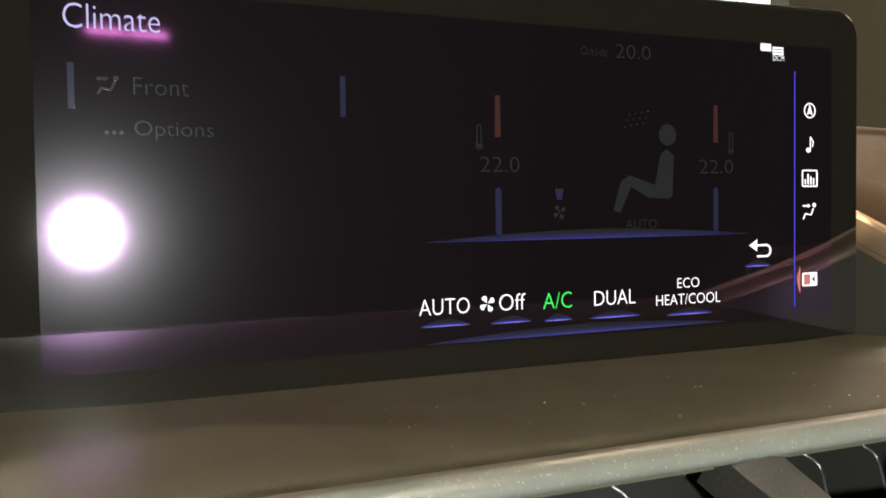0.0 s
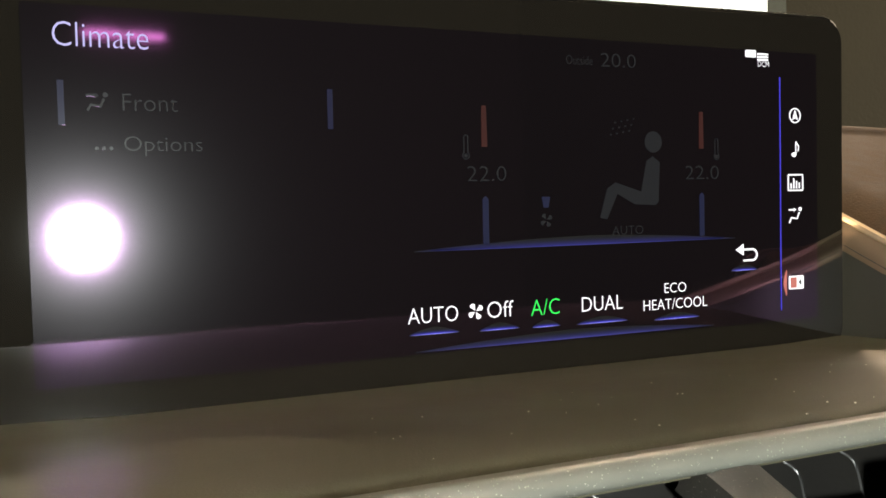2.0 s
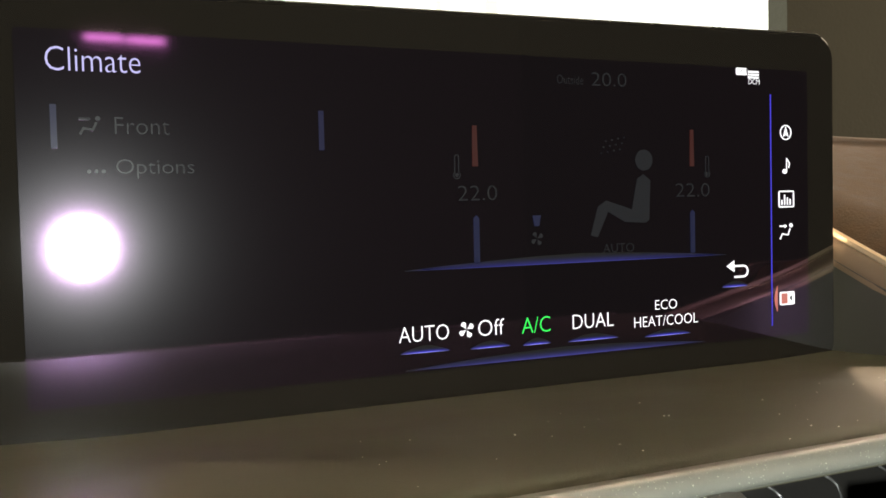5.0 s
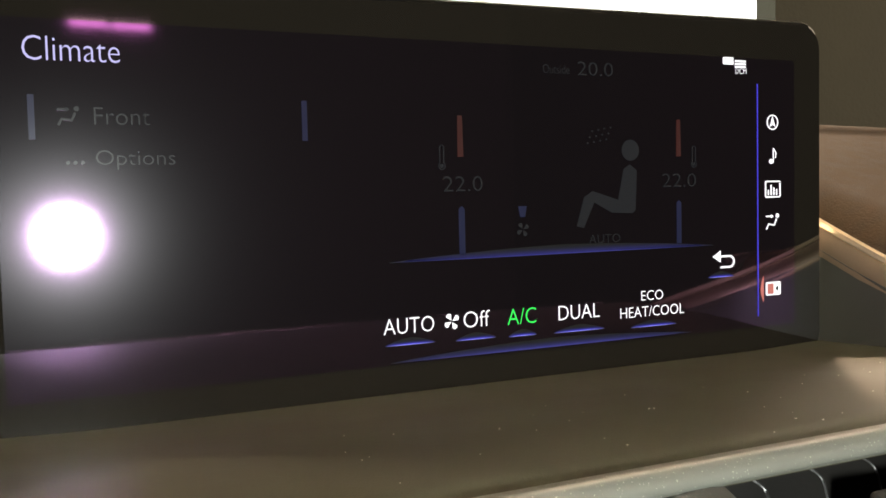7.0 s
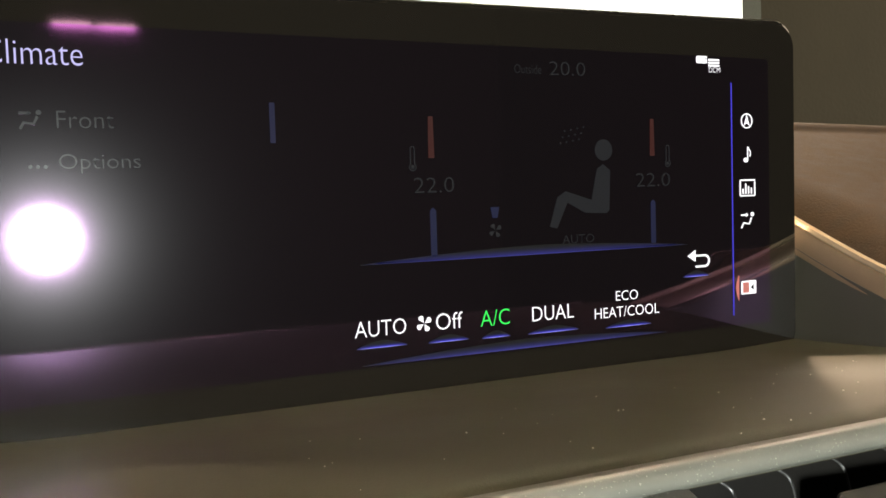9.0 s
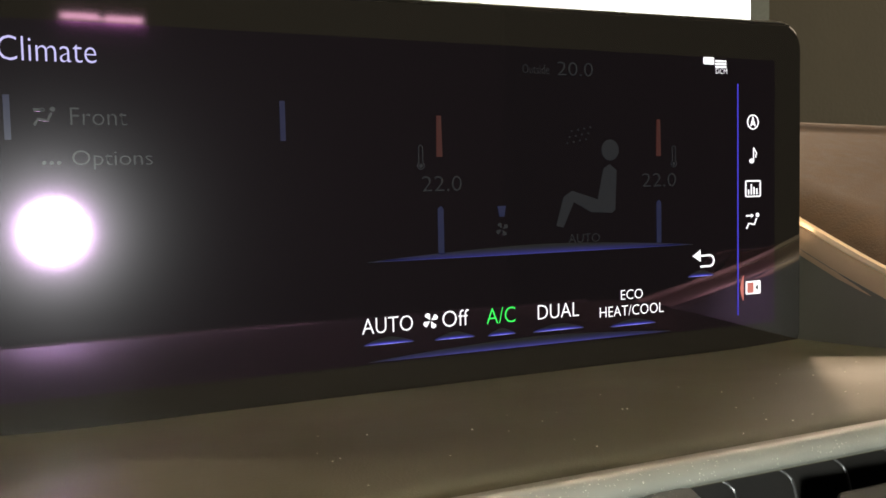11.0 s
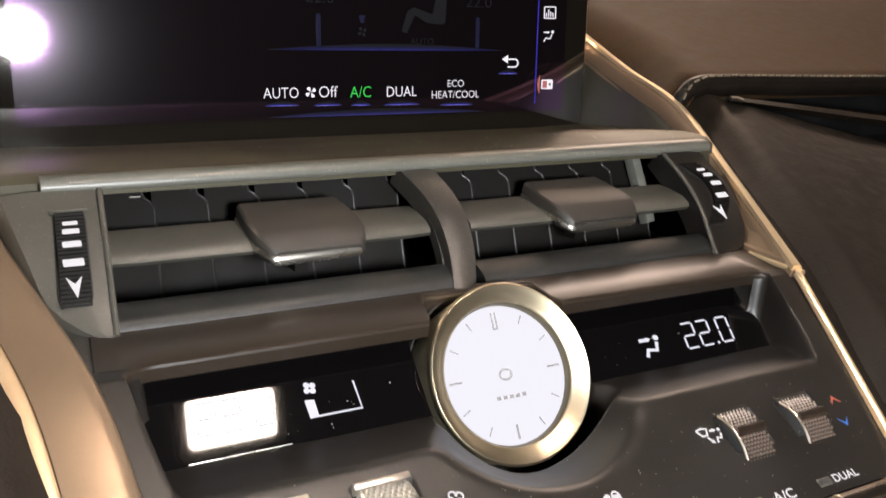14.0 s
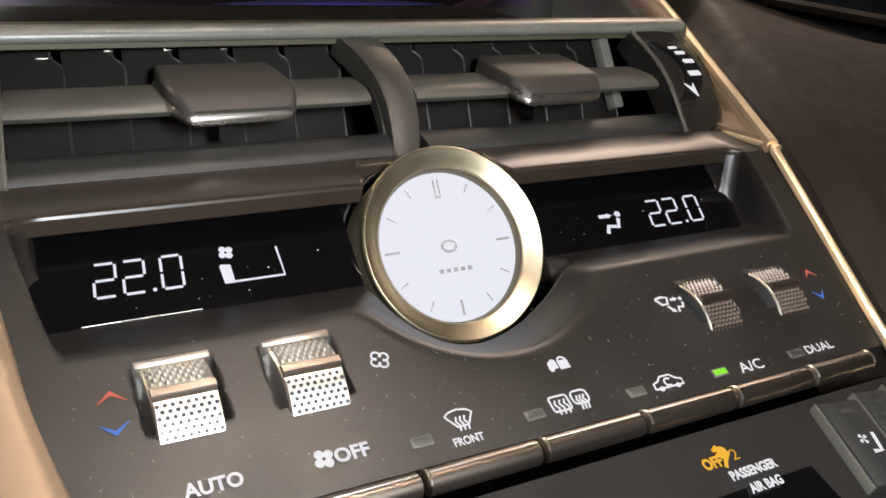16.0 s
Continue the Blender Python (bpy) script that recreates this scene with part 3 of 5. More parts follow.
for _ in range(45):
    y = random.uniform(0.098, 0.150)
    x = middle(y) + random.uniform(-0.07, 0.12)
    r = random.choice((0.00008, 0.0001, 0.00014))
    box(bm, (x - r, y - r * 0.7, shelf_z(y) - 0.0001), (x + r, y + r * 0.7, shelf_z(y) + r * 0.9))
for _ in range(260):
    y = random.uniform(-0.033, -0.002)
    x = middle(y) + random.uniform(-0.09, 0.09)
    r = random.choice((0.000025, 0.00003, 0.00003, 0.00004, 0.00004, 0.00006))
    z = 0.9075 + 0.6 * y
    box(bm, (x - r, y - r, z - 0.0001), (x + r, y + r, z + r * 1.2))
for _ in range(26):
    y = random.uniform(0.0225, 0.0305)
    x = middle(y) + random.choice((-1, 1)) * random.uniform(0.032, 0.088)
    r = random.choice((0.00005, 0.00006, 0.00010))
    z = 0.9088 + 0.81 * (y - 0.0285)
    box(bm, (x - r * 1.5, y - r, z - 0.0001), (x + r * 1.5, y + r, z + r * 1.2))
tagged(mesh_object("dust", bm, LINT), "pale specks of dust on shelf and climate panel", "dust", "", "stuff")

# ---- the display ----
YS = 0.1938
display = thing("infotainment_display", "wide black glossy car display showing a dimmed climate page", "display")
FACE = frame_at((0, YS, 0), (1, 0, 0), (0, 0, 1))
bm = bmesh.new()


def lean_top(outline):
    """The display's upper border falls a little towards the driver."""
    return [(x, z - 0.0037 * (0.2560 - x) / 0.264 * smoothstep(0.96, 1.055, z)) for x, z in outline]


outline = lean_top(rounded(-0.0078, 0.9480, 0.2563, 1.0613, 0.0085, 8))
ins = lean_top(rounded(-0.0066, 0.9492, 0.2551, 1.0601, 0.0078, 8))
rings = [[FACE @ Vector((x, z, 0.0)) for x, z in ins], [FACE @ Vector((x, z, -0.0012)) for x, z in outline], [FACE @ Vector((x, z, -0.013)) for x, z in outline],
         [FACE @ Vector((0.1237 + (x - 0.1237) * 0.96, 1.0 + (z - 1.0) * 0.9, -0.020)) for x, z in outline]]
loft(bm, rings)
part("housing", bm, BEZEL, display, "glossy black bezel with rounded corners", 40)
bm = bmesh.new()
outer = lean_top(rounded(-0.0086, 0.9475, 0.2571, 1.0619, 0.0092, 10))
inner = lean_top(rounded(-0.0079, 0.9482, 0.2564, 1.0613, 0.0086, 10))
rings = [[FACE @ Vector((x, z, h)) for x, z in o] for o, h in ((inner, -0.0030), (inner, -0.0016), (outer, -0.0022), (outer, -0.0070))]
loft(bm, rings, caps=False)
part("rim", bm, TAB_EDGE, display, "thin bright metal rim")
part("screen", plate(bmesh.new(), rounded(0.0034, 0.9605, 0.2432, 1.0482, 0.0008, 3), frame_at((0, YS - 0.0004, 0), (1, 0, 0), (0, 0, 1)), 0.0003), SCREEN, display, "dark cover glass with a purple sheen", 0)
LIT = frame_at((0, YS - 0.00062, 0), (1, 0, 0), (0, 0, 1))


def on(m, x, y):
    return m @ Matrix.Translation((x, y, 0))


def sign(name, lines, width, m, mat, parent, fills=(), label=""):
    bm = bmesh.new()
    strokes(bm, lines, width, m)
    for outline in fills:
        plate(bm, outline, m, 0.00012)
    return part(name, bm, mat, parent, label, 0)


def glow_bar(name, x0, x1, y, m, mat, parent, h=0.0007):
    """A lit line that tapers to its ends."""
    n = 10
    top = [(x0 + (x1 - x0) * i / n, y + h * (1 - abs(2 * i / n - 1) ** 1.6)) for i in range(n + 1)]
    return part(name, plate(bmesh.new(), [(x0, y - 0.00015)] + [(x1, y - 0.00015)] + top[::-1], m, 0.0001), mat, parent, "", 0)


def petal(cx, cy, r, a):
    """One swept blade of a fan symbol."""
    out = []
    for d, t in ((0.10, 0.0), (0.45, -0.42), (0.80, -0.50), (1.0, -0.22), (1.0, 0.12), (0.85, 0.36), (0.55, 0.30)):
        out.append((cx + r * d * math.cos(a + t), cy + r * d * math.sin(a + t)))
    return out


def fan_fills(cx, cy, r):
    return [petal(cx, cy, r, a) for a in (0.6, 2.17, 3.74, 5.31)]


def blade_fills(r):
    """Four round fan blades that meet in the middle."""
    return [disc(0.58 * r * math.cos(a), 0.58 * r * math.sin(a), 0.44 * r, 12) for a in (0.6, 2.17, 3.74, 5.31)]


lettering("title_text", "Climate", 0.0209, on(LIT, 0.0099, 1.0387), LILAC, display, 0.0056)
lettering("button_text", "AUTO", 0.0149, on(LIT, 0.0949, 0.9689), WHITE, display, 0.0043)
lettering("button_text", "Off", 0.0083, on(LIT, 0.1188, 0.9689), WHITE, display, 0.0046)
sign("fan_symbol", [], 0.001, LIT, WHITE, display, fan_fills(0.1152, 0.9711, 0.0024))
lettering("button_text", "A/C", 0.0095, on(LIT, 0.1328, 0.9686), GREEN, display, 0.0046)
lettering("button_text", "DUAL", 0.0144, on(LIT, 0.1499, 0.9686), WHITE, display, 0.0043)
lettering("button_text", "ECO", 0.0083, on(LIT, 0.1798, 0.9724), WHITE, display, 0.0030)
lettering("button_text", "HEAT/COOL", 0.0243, on(LIT, 0.1719, 0.9674), WHITE, display, 0.0032)
for a, b, z in ((0.0958, 0.1095, 0.9665), (0.1168, 0.1284, 0.9662), (0.1336, 0.1418, 0.9659), (0.1487, 0.1655, 0.9657), (0.1762, 0.1926, 0.9650), (0.2066, 0.2162, 0.9786)):
    glow_bar("underline", a - 0.0006, b + 0.0006, z - 0.0006, LIT, UNDER, display, 0.0019)
glow_bar("lower_glow", 0.0968, 0.1990, 0.9612, LIT, UPGLOW, display, 0.0026)
glow_bar("upper_glow", 0.0970, 0.2080, 0.9884, LIT, UPGLOW, display, 0.0026)
sign("upper_line", [[(0.102, 0.9886), (0.203, 0.9886)]], 0.0003, on(LIT, 0, 0), FAINT_BLUE, display)
sign("back_arrow", [arc(0.2150, 0.98275, 0.00175, 90, -90, 10) + [(0.2112, 0.9810)], [(0.2152, 0.9845), (0.2098, 0.9845)]], 0.00062, LIT, WHITE, display,
     [[(0.2080, 0.9845), (0.2112, 0.9826), (0.2112, 0.9864)]])
sign("side_line", [[(0.2270, 0.9640), (0.2270, 1.0400)]], 0.0003, LIT, BLUE, display)
# the column of symbols
sign("compass_symbol", [arc(0.2335, 1.0277, 0.0023, 0, 360, 22)], 0.00038, LIT, WHITE, display, [[(0.2335, 1.0297), (0.2347, 1.0262), (0.2335, 1.0269), (0.2323, 1.0262)]])
sign("note_symbol", [[(0.2338, 1.0152), (0.2338, 1.0192)], [(0.2338, 1.0192), (0.2350, 1.0176), (0.2347, 1.0160)]], 0.00034, LIT, WHITE, display, [disc(0.23295, 1.0149, 0.0010, 12, 0.0008)])
sign("chart_symbol", [rounded(0.2304, 1.0032, 0.2367, 1.0083, 0.0003, 2) + [(0.2367, 1.0078)], [(0.2316, 1.0038), (0.2316, 1.0055)], [(0.2328, 1.0038), (0.2328, 1.0072)], [(0.2340, 1.0038), (0.2340, 1.0063)], [(0.2352, 1.0038), (0.2352, 1.0058)]], 0.00048, LIT, WHITE, display)


def seat_lines(x, z, s):
    return [[(x - 3.0 * s, z - 2.6 * s), (x - 2.0 * s, z - 0.8 * s), (x + 0.6 * s, z - 1.2 * s), (x + 1.6 * s, z + 1.0 * s)], [(x - 3.2 * s, z + 1.9 * s), (x - 0.6 * s, z + 1.9 * s)]]


def seat_fills(x, z, s):
    return [disc(x + 2.0 * s, z + 2.1 * s, 0.75 * s, 12), [(x - 0.9 * s, z + 2.6 * s), (x - 0.9 * s, z + 1.2 * s), (x + 0.2 * s, z + 1.9 * s)]]


sign("seat_symbol", seat_lines(0.2336, 0.9950, 0.00095), 0.0005, LIT, WHITE, display, seat_fills(0.2336, 0.9950, 0.00095))
sign("page_symbol", [rounded(0.2306, 0.9708, 0.2366, 0.9748, 0.0002, 2) + [(0.2366, 0.9744)]], 0.00045, LIT, WHITE, display,
     [[(0.2338, 0.9708), (0.2366, 0.9708), (0.2366, 0.9748), (0.2338, 0.9748)]])
sign("page_half", [], 0.0003, frame_at((0, YS - 0.00085, 0), (1, 0, 0), (0, 0, 1)), ROSE, display, [[(0.2309, 0.9711), (0.2335, 0.9711), (0.2335, 0.9745), (0.2309, 0.9745)]])
sign("page_arrow", [], 0.0003, on(frame_at((0, YS - 0.00075, 0), (1, 0, 0), (0, 0, 1)), 0, 0), BLACK, display, [[(0.2344, 0.9728), (0.2356, 0.9738), (0.2356, 0.9718)]])
glow_m = frame_at((0.2277, YS - 0.00058, 0.9728), (0, 0, 1), (-1, 0, 0))
glow_bar("page_glow", -0.0042, 0.0042, -0.0016, glow_m, ROSE, display, 0.0012)
sign("link_symbol", [[(0.2176, 1.0452), (0.2221, 1.0452)], [(0.2176, 1.0461), (0.2221, 1.0461)], [(0.2176, 1.0470), (0.2221, 1.0470)]], 0.0006, LIT, WHITE, display, [rounded(0.2127, 1.0458, 0.2171, 1.0481, 0.0004, 2)])
lettering("link_text", "DCM", 0.0036, on(frame_at((0, YS - 0.00105, 0), (1, 0, 0), (0, 0, 1)), 0.2131, 1.0462), BLACK, display, 0.0015)
lettering("link_text", "DCM", 0.0046, on(LIT, 0.2178, 1.0430), WHITE, display, 0.0017)
# the dimmed page behind
sign("dots_symbol", [], 0.001, LIT, FAINT, display, [disc(0.0185 + 0.0016 * k, 1.0155, 0.0005, 8) for k in range(3)])
sign("seat_symbol", seat_lines(0.0192, 1.0262, 0.0008), 0.0006, LIT, FAINT, display, seat_fills(0.0192, 1.0262, 0.0008))
for x, w in ((0.1135, 0.0122), (0.1882, 0.0132)):
    lettering("faint_text", "22.0", w, on(LIT, x, 1.0071), FAINT, display, 0.0042)
lettering("faint_text", "20.0", 0.0125, on(LIT, 0.1578, 1.0404), FAINT, display, 0.0040)
lettering("faint_text", "Outside", 0.0090, on(LIT, 0.1460, 1.0406), FAINT, display, 0.0026)
lettering("faint_text", "AUTO", 0.0112, on(LIT, 0.1610, 0.9908), FAINT, display, 0.0026)
lettering("faint_text", "Front", 0.0125, on(LIT, 0.0245, 1.0243), FAINT, display, 0.0040)
lettering("faint_text", "Options", 0.0180, on(LIT, 0.0245, 1.0138), FAINT, display, 0.0046)
for x in (0.1190, 0.1946):
    sign("warm_bar", [], 0.001, LIT, FAINT_RED, display, [[(x - 0.0009, 1.0166), (x + 0.0009, 1.0166), (x + 0.0007, 1.0280), (x - 0.0007, 1.0280)]])
    sign("cool_bar", [], 0.001, LIT, FAINT_BLUE, display, [[(x - 0.0009, 0.9895), (x + 0.0009, 0.9895), (x + 0.0009, 1.0022), (x, 1.0030), (x - 0.0009, 1.0022)]])
for x in (0.1133, 0.2006):
    sign("thermometer_symbol", [arc(x, 1.0192, 0.0006, 0, 180, 8) + [(x - 0.0006, 1.0152)] + arc(x, 1.0142, 0.0010, 125, 415, 12) + [(x + 0.0006, 1.0192)]], 0.0003, LIT, FAINT, display, [disc(x, 1.0142, 0.0006, 10)])
sign("fan_symbol", [], 0.001, LIT, FAINT, display, fan_fills(0.1384, 0.9958, 0.0021))
sign("level_symbol", [], 0.001, LIT, FAINT_BLUE, display, [[(0.1370, 1.0025), (0.1398, 1.0025), (0.1392, 0.9994), (0.1376, 0.9994)]])
sign("seat_picture", [], 0.001, LIT, FAINT_SEAT, display, [disc(0.1763, 1.0185, 0.0032, 20),
     [(0.1737, 1.0128), (0.1760, 1.0142), (0.1786, 1.0124), (0.1780, 1.0003), (0.1768, 0.9994), (0.1692, 0.9998), (0.1630, 1.0030), (0.1592, 0.9955), (0.1567, 0.9961), (0.1594, 1.0046), (0.1624, 1.0064), (0.1716, 1.0036)]])
sign("air_dots", [], 0.001, LIT, FAINT, display, [disc(0.1610 + 0.0022 * i + 0.0008 * j, 1.0205 + 0.0018 * j + 0.0004 * i, 0.00028, 6) for i in range(4) for j in range(3)])
for x in (0.0111, 0.0748):
    sign("menu_edge", [], 0.001, LIT, DIM_BLUE, display, [[(x - 0.0006, 1.0208), (x + 0.0008, 1.0208), (x + 0.0008, 1.0310), (x - 0.0006, 1.0310)]])

# the small round torch mirrors in the glass; the roof lamp above does so in the panel
roof_lamp = thing("roof_lamp", "lit white rectangular lamp in the dark roof lining", "lamp")
lens_m = frame_at((0.1725, -0.1005, 1.4790), (1, 0, 0), (0, -1, 0))
part("lens", plate(bmesh.new(), rounded(-0.0375, -0.0205, 0.0375, 0.0205, 0.004, 5), lens_m @ Matrix.Translation((0, 0, 0.006)), 0.006), DOME, roof_lamp, "glowing white lens")
bm = bmesh.new()
loft(bm, [[lens_m @ Vector((x, y, h)) for x, y in o] for o, h in ((rounded(-0.050, -0.032, 0.050, 0.032, 0.008, 5), 0.0), (rounded(-0.048, -0.030, 0.048, 0.030, 0.008, 5), 0.004), (rounded(-0.039, -0.0225, 0.039, 0.0225, 0.006, 5), 0.004), (rounded(-0.039, -0.0225, 0.039, 0.0225, 0.006, 5), 0.0))], caps=False)
part("frame", bm, ROOFING, roof_lamp, "dark frame")

# a narrow glowing strip added at the rear of the cabin to mirror in the upper part of the display
rear_strip = thing("rear_glow_strip", "narrow pink-white glowing strip added on the rear lining to mirror in the display", "lamp")
strip_m = frame_at((0.1652, -1.350, 1.3353), (-1, 0, 0), (0, 0, 1))
part("base", plate(bmesh.new(), rounded(-0.082, -0.011, 0.082, 0.011, 0.006, 5), strip_m @ Matrix.Translation((0, 0, 0.003)), 0.003), BLACK, rear_strip, "thin black base")
for a, b, z in ((-0.072, -0.004, -0.0008), (0.004, 0.071, 0.0008)):
    part("lens", plate(bmesh.new(), rounded(a, z - 0.0052, b, z + 0.0052, 0.005, 5), strip_m @ Matrix.Translation((0, 0, 0.006)), 0.003), PINK, rear_strip, "glowing pink-white piece")
part("lens", plate(bmesh.new(), rounded(-0.006, -0.0045, 0.006, -0.0005, 0.001, 3), strip_m @ Matrix.Translation((0, 0, 0.0058)), 0.0028), PINK, rear_strip, "glowing pink-white piece")

# ---- the air vents ----
VTOP, VLOW = Vector((0, 0.0870, 0.9535)), Vector((0, 0.0490, 0.9270))
VOUT = Vector((0, -0.572, 0.820))


def vent_point(u, s, out=0.0):
    """A place on the face of the vents: u from the middle line, s from the top (0) to the bottom (1)."""
    p = VTOP.lerp(VLOW, s) + VOUT * out
    return Vector((middle(p.y) + u, p.y, p.z))


cavity = thing("vent_duct", "black duct behind the air vents", "duct", kind="structure")
rows = [[(middle(y) + u, y, z) for y, z in ((0.094, 0.9520), (0.120, 0.9505), (0.136, 0.935), (0.120, 0.9190), (0.060, 0.9160))] for u in np.linspace(-0.115, 0.115, 9)]
part("duct_wall", sheet(bmesh.new(), rows, (0, 0.003, 0.0)), BLACK, cavity, "", 60)
for u0, u1 in ((-0.0985, -0.004), (0.004, 0.0965)):
    rows = []
    for y, z in ((0.072, 0.9180), (0.066, 0.9240), (0.0625, 0.9298), (0.060, 0.9308), (0.056, 0.9303), (0.0520, 0.9290), (0.0498, 0.9276), (0.0493, 0.9255)):
        rows.append([(middle(y) + u0 + (u1 - u0) * k / 12, y, z) for k in range(13)])
    part("sill", sheet(bmesh.new(), rows, (0, 0, -0.004)), SILL, cavity, "dark grey sill", 60)


def vane(u, vent):
    """An upright louvre, turned towards the driver, its rounded edge made paler to paint the highlight."""
    top, low = Vector((middle(0.1) + u, 0.1, 0.9540)), Vector((middle(0.088) + u, 0.088, 0.9190))
    turn, w = radians(13), 0.0079
    place = lambda base, dx, t: base + Vector((dx * math.cos(turn) - t * math.sin(turn), -dx * math.sin(turn) - t * math.cos(turn) + 0.004, 0))
    levels = ((0.0, 0.0), (0.40, 0.0002), (0.76, 0.0), (0.80, 0.0003), (0.83, 0.0013), (0.855, 0.0026), (0.88, 0.0031), (1.0, 0.0031))
    rings, edge = [], []
    for h, cut in levels:
        base, right = low.lerp(top, h), w - cut
        rings.append([place(base, dx, t) for dx, t in ((-w, -0.0005), (right - 0.0016, -0.0005), (right, 0.0), (right - 0.0002, 0.0009), (-w, 0.0007))])
        edge.append(place(base, right, 0.0006) + Vector((0.0001, 0, 0)))
    leaf = part("vane", loft(bmesh.new(), rings), VANE, vent, smooth=30)
    part("vane_edge", tube(bmesh.new(), edge, 0.00045, 8), VANE_HIGHLIGHT, leaf, "rounded edge, paler for the light it catches")
    return leaf


def air_vent(u0, u1, tab_u, label):
    vent = thing("air_vent", label, "air vent", "air vents of the centre stack")
    n = 6
    for k in range(n):
        vane(u0 + (u1 - u0) * (k + 0.5) / n, vent)
    # the wide cross blade
    rings = []
    for k in range(13):
        t = k / 12
        u = u0 + 0.0005 + (u1 - u0 - 0.001) * t
        end = 0.001 * (smoothstep(0.1, 0.0, t) + smoothstep(0.9, 1.0, t))
        prof = [(0.0870, 0.9432), (0.0810, 0.9428), (0.0720 + end, 0.9415), (0.0683 + end, 0.9397), (0.0677 + end, 0.9385), (0.0687 + end, 0.9373), (0.0760, 0.9370), (0.0870, 0.9398)]
        rings.append([(middle(y) + u, y, z) for y, z in prof])
    part("cross_blade", loft(bmesh.new(), rings), GREY, vent, "grey flake-painted cross blade", 50)
    # the sliding tab with its bright underside
    def ring(grow, drop, ahead=0.0):
        corners = ((-0.0158, 0.0865, 0.9500), (0.0150, 0.0860, 0.9500), (0.0178, 0.0760, 0.9480), (0.0178, 0.0665, 0.9458), (0.0158, 0.0612, 0.9435),
                   (-0.0104, 0.0604, 0.9432), (-0.0138, 0.0645, 0.9448), (-0.0155, 0.0740, 0.9474))
        pts = [Vector(c) for c in corners]
        out = []
        for i, p in enumerate(pts):
            before, after = pts[i - 1], pts[(i + 1) % len(pts)]
            r1, r2 = min(0.0018 / (before - p).length, 0.45), min(0.0018 / (after - p).length, 0.45)
            for t in (0.0, 0.33, 0.67, 1.0):
                q = p.lerp(before, r1) * (1 - t) ** 2 + p * 2 * t * (1 - t) + p.lerp(after, r2) * t * t
                y2 = 0.073 + (q.y - 0.073) * grow - ahead
                out.append((middle(y2) + tab_u + q.x * grow, y2, q.z - 0.0028 - drop))
        return out
    rows = []
    for y, left, right, z, edge in ((0.0868, -0.0136, 0.0130, 0.9484, 0.5), (0.0862, -0.0150, 0.0144, 0.9497, 0.2), (0.0850, -0.0157, 0.0152, 0.9500, 0), (0.0800, -0.0157, 0.0166, 0.9489, 0), (0.0740, -0.0155, 0.0178, 0.9474, 0),
                                    (0.0690, -0.0149, 0.0179, 0.9464, 0), (0.0662, -0.0143, 0.0178, 0.9457, 0), (0.0650, -0.0139, 0.0177, 0.9452, 0), (0.0628, -0.0123, 0.0171, 0.9435, 0), (0.0612, -0.0109, 0.0163, 0.9419, 0), (0.0606, -0.0101, 0.0155, 0.9409, 0.1)):
        row = []
        for q, drop in ((0, 0.0020), (0.010, 0.0007), (0.030, 0.0001), (0.06, 0), (0.5, 0), (0.94, 0), (0.970, 0.0001), (0.990, 0.0007), (1, 0.0020)):
            row.append((middle(y) + tab_u + left + (right - left) * q, y, z - 0.0016 - drop * (1 - edge)))
        rows.append(row)
    part("tab", sheet(bmesh.new(), rows, (0, 0.0008, -0.0016)), TAB, vent, "dark sliding tab", 20)
    part("tab_edge", loft(bmesh.new(), [ring(0.995, 0.0022), ring(1.022, 0.0029), ring(1.026, 0.0034), ring(1.020, 0.0041), ring(0.985, 0.0048), ring(0.9, 0.0052)]), TAB_EDGE, vent, "bright chrome edge under the tab", 30)
    box(stem := bmesh.new(), (middle(0.075) + tab_u - 0.002, 0.072, 0.9300), (middle(0.075) + tab_u + 0.002, 0.078, 0.9410))
    part("stem", stem, VANE, vent)
    return vent


air_vent(-0.0985, -0.0056, -0.0464, "dark air vent with grey blade and sliding tab, driver side")
air_vent(0.0075, 0.0980, 0.0517, "dark air vent with grey blade and sliding tab, passenger side")

guide = thing("vent_guide", "pale grey upright guide bar inside the passenger vent", "vent guide")
part("bar", box(bmesh.new(), (-0.0018, -0.002, -0.0150), (0.0018, 0.003, 0.0150), pose(0.2068, 0.0925, 0.9430, -18, -8, 0), 0.0004), LIP, guide)
for x, z, half in ((0.0276, 0.9495, 0.0022), (0.0438, 0.9511, 0.0012), (0.0596, 0.9511, 0.0012), (0.0752, 0.9511, 0.0010)):
    spring = thing("vent_clip", "small bright metal clip inside the driver vent", "clip", "clips inside the driver vent")
    place = pose(x, 0.1012, z, 20, 0, 0)
    part("tip", box(bmesh.new(), (-half, -0.0006, -0.00035), (half, 0.0006, 0.00035), place, 0.0002), TAB_EDGE, spring)
    part("shank", box(bmesh.new(), (-0.0006, 0.0004, -0.0030), (0.0006, 0.0010, 0.0), place, 0.0002), SMOKE, spring)

# the strip between the vents
rows = []
for k in range(13):
    s = -0.04 + 1.10 * k / 12
    bulge = 0.0030 * math.sin(math.pi * min(1, max(0, s)))
    w = 0.0059 - 0.0020 * s
    c = 0.0003 - 0.013 * (s - 0.47) ** 2
    rows.append([vent_point(c - w, s, bulge - 0.004), vent_point(c - w * 0.96, s, bulge), vent_point(c - w * 0.5, s, bulge + 0.0006), vent_point(c + w * 0.5, s, bulge + 0.0006), vent_point(c + w * 0.96, s, bulge), vent_point(c + w, s, bulge - 0.004)])
part("divider", sheet(bmesh.new(), rows, (0, 0.005, -0.002)), PLASTIC, cavity, "curved grey strip between the vents", 40)

